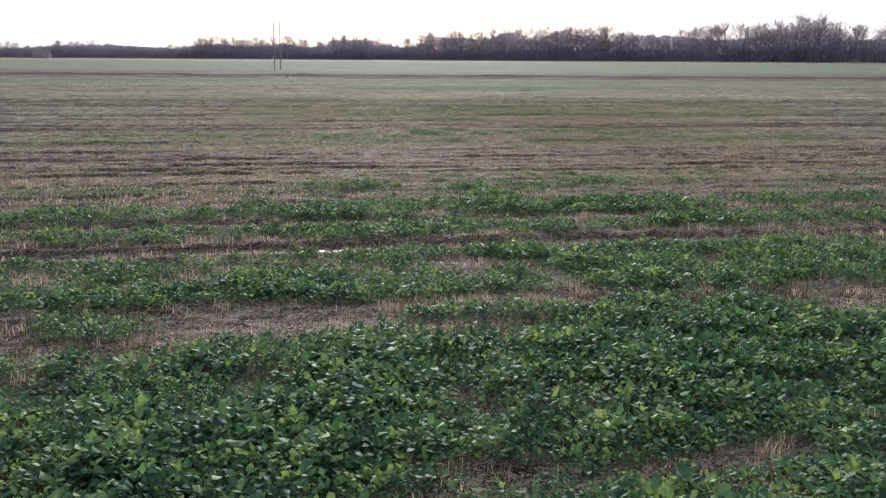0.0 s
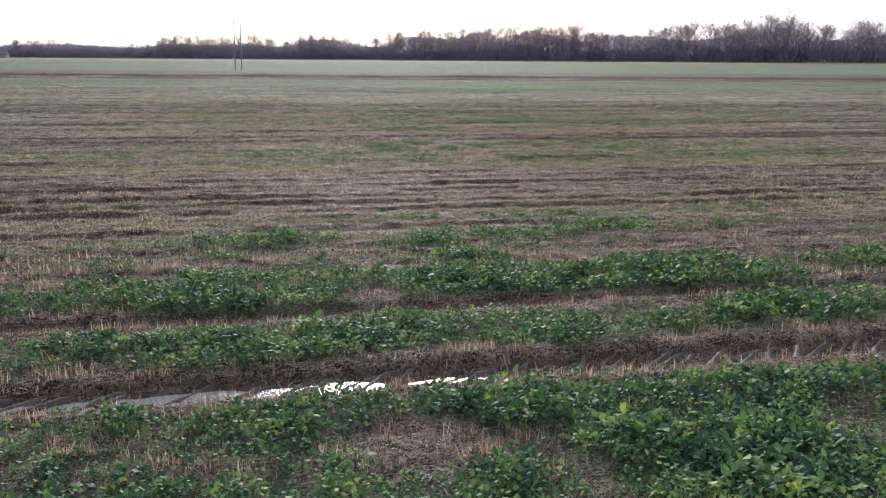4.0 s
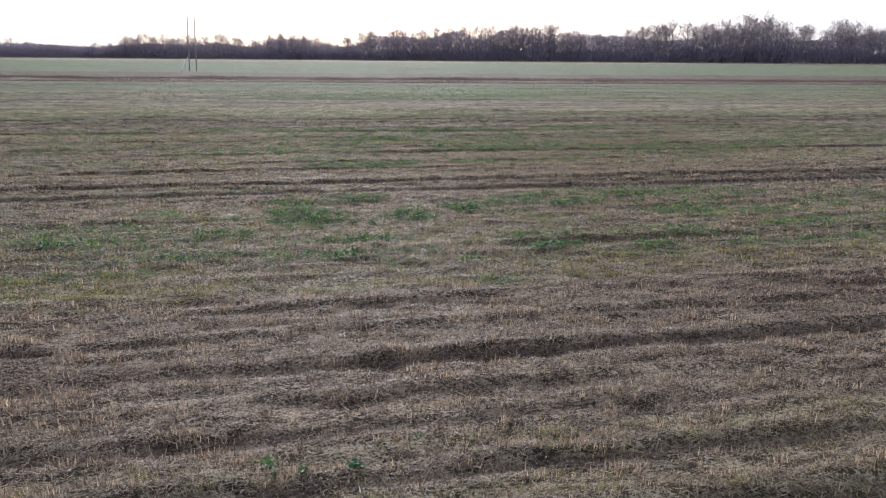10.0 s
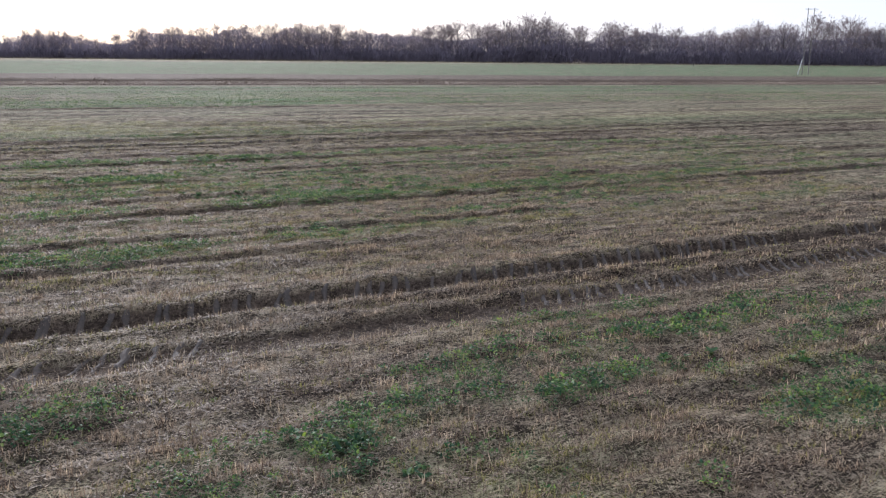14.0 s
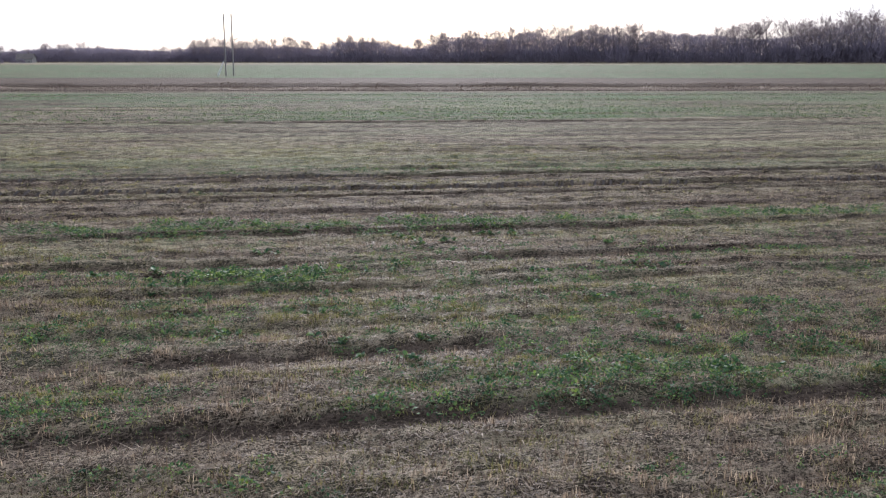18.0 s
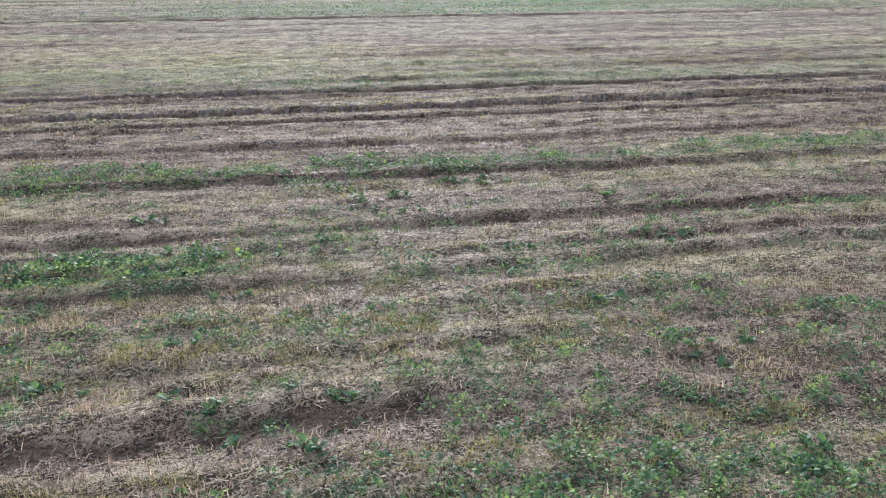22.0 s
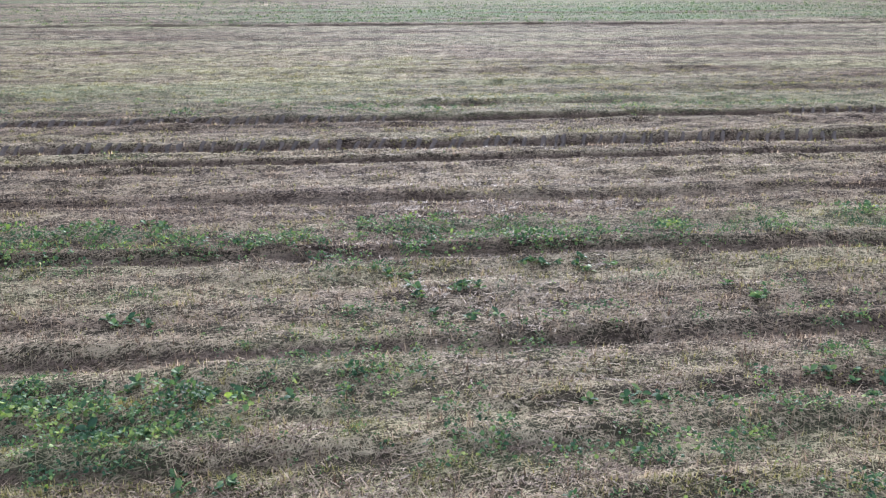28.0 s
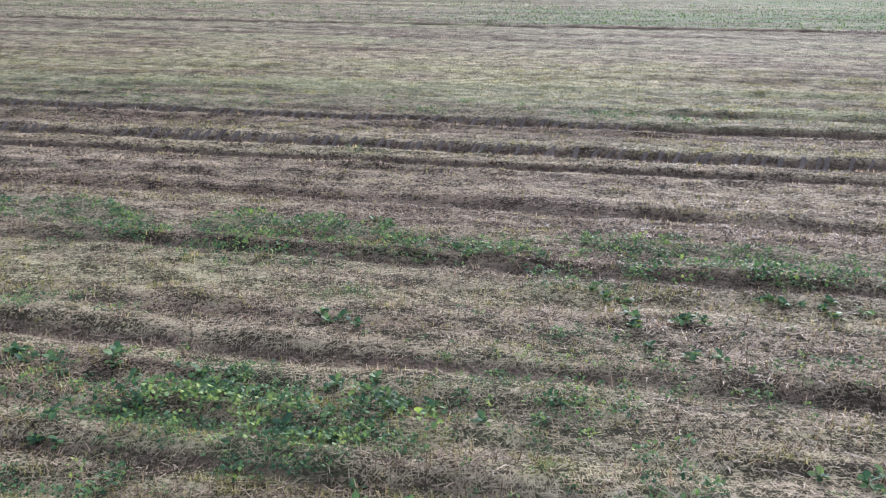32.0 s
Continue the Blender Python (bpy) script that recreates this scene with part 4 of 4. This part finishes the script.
def wood():
    r = random.Random(21)
    trees = []
    for k in range(9):
        trunk, crown = tree_meshes(100 + k, k in (3, 7))
        t = thing("bare_tree", "tall bare winter tree with fine grey-brown twigs" if k not in (3, 7) else "slender bare poplar rising above the wood", "tree", "trees of the far wood")
        part("trunk", trunk, None, t)
        part("crown", crown, None, t)
        trees.append(t)
    shrubs = []
    for k in range(5):
        t = thing("shrub", "dense bare thicket at the wood's dark edge", "shrub", "shrubs along the wood")
        part("stem", stems_mesh(60 + k), None, t)
        part("thicket", shrub_mesh(50 + k), None, t)
        shrubs.append(t)
    first = set()

    def put(master, x, y, high, wide):
        z = float(terrain(np.array(x), np.array(y))) - 0.05
        m = Matrix.Translation((x, y, z)) @ Matrix.Rotation(r.uniform(0, 6.3), 4, "Z") @ Matrix.Diagonal((wide, wide, high, 1))
        place_thing(master, m, master not in first)
        first.add(master)

    for row, (y, step) in enumerate(((613, 9.0), (634, 11.0))):
        x = -560.0
        while x < 510:
            clump = float(vnoise(np.array(x / 26.0), np.array(row * 3.0), 67))
            h = roofline(x) * (0.9 + 0.4 * clump) * r.uniform(0.9, 1.12) * (1 + 0.03 * row)
            slim = h > 12 and r.random() < 0.04
            put(trees[r.choice((3, 7)) if slim else r.choice((0, 1, 2, 4, 5, 6, 8))], x, y + r.uniform(-6, 6), h * (1.08 if slim else 1.0), h * r.uniform(0.95, 1.35))
            x += step * r.uniform(0.5, 1.5) * (0.8 if x < -100 else 1.0)
    for row, y in enumerate((599, 606)):
        x = -560.0
        while x < 510:
            h = max(4.0, roofline(x) * r.uniform(0.32, 0.6))
            put(shrubs[r.randrange(5)], x, y + r.uniform(-3, 3), h, h * r.uniform(0.7, 1.0))
            x += r.uniform(5.5, 9.5)
    for x in (-340, -331, -325):
        put(shrubs[x % 5], x, 557 + r.uniform(-2, 2), 3.2, 3.0)
    # the tall pale tree that stands out of the roofline
    put(trees[4], 40, 606, 26.5, 20)
    for x, h in ((-233, 17.5), (-228, 16), (-224, 17), (-205, 15.5)):
        put(trees[3], x, 604, h, h * 0.8)


wood()


def brushwood():
    """The deep mass of stems and brambles inside the wood."""
    n = 330000
    x = rng.uniform(-580, 520, n)
    y = rng.uniform(602, 662, n)
    roof = np.interp(x, [a for a, _ in SKYLINE], [b for _, b in SKYLINE])
    lift = rng.random(n) ** 1.15 * roof * (0.6 + 0.3 * np.clip(vnoise(x / 18, y / 60, 44) * 1.7 - 0.3, 0, 1))
    me = blades(x, y, terrain(x, y) + lift - 0.3, rng.uniform(0.7, 2.2, n), rng.uniform(0.18, 0.5, n), np.abs(rng.normal(0, 0.7, n)), rng.uniform(0, 6.3, n), "brushwood", M_BRUSH, rng.normal(0, 0.5, n))
    return tagged(new("brushwood", me), "dark tangled undergrowth filling the far wood", "undergrowth", kind="stuff")


brushwood()


def cylinder(radius0, radius1, a, b, sides=12):
    bm = bmesh.new()
    a, b = Vector(a), Vector(b)
    m = Matrix.Translation((a + b) / 2) @ (b - a).to_track_quat("Z", "Y").to_matrix().to_4x4()
    bmesh.ops.create_cone(bm, cap_ends=True, segments=sides, radius1=radius0, radius2=radius1, depth=(b - a).length, matrix=m)
    return bm


def slab(x0, y0, z0, x1, y1, z1, bevel=0.01):
    bm = bmesh.new()
    bmesh.ops.create_cube(bm, size=1, matrix=Matrix.Translation(((x0 + x1) / 2, (y0 + y1) / 2, (z0 + z1) / 2)) @ Matrix.Diagonal((x1 - x0, y1 - y0, z1 - z0, 1)))
    if bevel:
        bmesh.ops.bevel(bm, geom=bm.edges[:], offset=bevel, segments=1, affect="EDGES")
    return bm


def power_pole(x, y, high, gap, turn, armed):
    z = float(terrain(np.array(x), np.array(y)))
    pole = thing("power_pole", "twin wooden power poles with a white stay guard", "power pole", "power poles across the field", at=pose(x, y, z, 0, 0, turn))
    for s in (-1, 1):
        part("post", cylinder(0.14, 0.10, (s * gap / 2, 0, -0.4), (s * gap / 2 * 0.98, 0, high)), M_POLE, pole)
        cap = part("insulator", cylinder(0.07, 0.03, (s * gap / 2, 0, high), (s * gap / 2, 0, high + 0.35), 8), M_PORCELAIN, pole, "small glazed insulator")
    part("cross_brace", slab(-gap / 2, -0.2, high * 0.42, gap / 2, -0.12, high * 0.42 + 0.14), M_POLE, pole)
    if armed:
        part("crossarm", slab(-gap / 2 - 1.0, -0.22, high - 0.3, gap / 2 + 1.0, -0.1, high - 0.1), M_STEEL, pole, "grey steel crossarm")
    part("stay_wire", cylinder(0.03, 0.03, (-gap / 2, 0, high * 0.3), (-gap / 2 - 1.5, -0.4, 0.0), 6), M_STEEL, pole)
    part("stay_guard", cylinder(0.16, 0.10, (-gap / 2 - 1.45, -0.38, 0.05), (-gap / 2 - 0.35, -0.1, high * 0.235), 8), M_WHITE, pole, "white plastic sleeve")
    return pole


power_pole(-61.5, 212.0, 11.6, 1.55, 0, False)
power_pole(173.8, 290.0, 20.8, 1.9, -20, True)


def house():
    x, y = -333.0, 572.0
    z = float(terrain(np.array(x), np.array(y)))
    home = thing("house", "small grey-white rendered house with a tiled roof", "house", at=pose(x, y, z - 1.0, 0, 0, 12))
    part("wall", slab(-5, 0, -0.3, 5, 7, 3.6, 0.02), M_RENDER, home)
    bm = bmesh.new()
    for side in (-1, 1):
        low, high = Vector((0, 3.5 + side * 4.0, 3.3)), Vector((0, 3.5, 6.6))
        up = Vector((0, 0, 0.2))
        corners = [bm.verts.new(p + Vector((e * 5.4, 0, 0)) + k) for e in (-1, 1) for p in (low, high) for k in (Vector(), up)]
        a, b, c, d, e, f, g, h = corners
        for face in ((a, c, g, e), (b, f, h, d), (a, b, d, c), (e, g, h, f), (a, e, f, b), (c, d, h, g)):
            bm.faces.new(face)
    part("roof", bm, M_ROOF, home)
    for e in (-4.9, 4.9):
        bm = bmesh.new()
        tri = [bm.verts.new((e + k, yy, zz)) for k in (-0.1, 0.1) for yy, zz in ((0.05, 3.5), (6.95, 3.5), (3.5, 6.5))]
        bm.faces.new(tri[:3]), bm.faces.new(tri[3:])
        for p, q in ((0, 1), (1, 2), (2, 0)):
            bm.faces.new((tri[p], tri[q], tri[q + 3], tri[p + 3]))
        part("gable", bm, M_RENDER, home)
    part("chimney", slab(1.5, 3.1, 6.0, 2.3, 3.9, 7.6, 0.02), M_ROOF, home)
    for wx in (-3, 0.2, 3):
        window = part("window", slab(wx - 0.65, -0.05, 1.0, wx + 0.65, 0.06, 2.3, 0.01), M_WHITE, home)
        part("pane", slab(wx - 0.55, -0.08, 1.1, wx + 0.55, -0.04, 2.2, 0), M_PANE, window)
    return home


house()


def earth_bank():
    us = np.linspace(-1, 1, 40)
    a, b = np.meshgrid(us, us)
    r = np.hypot(a, b)
    h = 3.4 * np.clip(1 - r, 0, 1) ** 0.8 * (0.7 + 0.6 * vnoise(a * 4, b * 4, 50)) - 0.3
    x, y = 209 + a * 13, 600 + b * 7
    verts = np.stack([x.ravel(), y.ravel(), (terrain(x, y) + h).ravel()], 1)
    i = (np.arange(39)[:, None] * 40 + np.arange(39)[None]).ravel()
    me = mesh_of("earth_bank", verts, np.stack([i, i + 1, i + 41, i + 40], 1), M_SAND, True)
    return tagged(new("earth_bank", me), "pale bare earth bank at the wood's edge", "earth bank")


earth_bank()


def field_post():
    x, y = 245.0, 500.0
    post = thing("marker_post", "short dark wooden post standing in the far field", "post", at=pose(x, y, float(terrain(np.array(x), np.array(y)))))
    part("stake", cylinder(0.3, 0.22, (0, 0, -0.3), (0, 0, 2.2), 8), M_POLE, post)
    part("head", cylinder(0.42, 0.3, (0, 0, 2.2), (0, 0, 2.7), 8), M_POLE, post)
    return post


field_post()
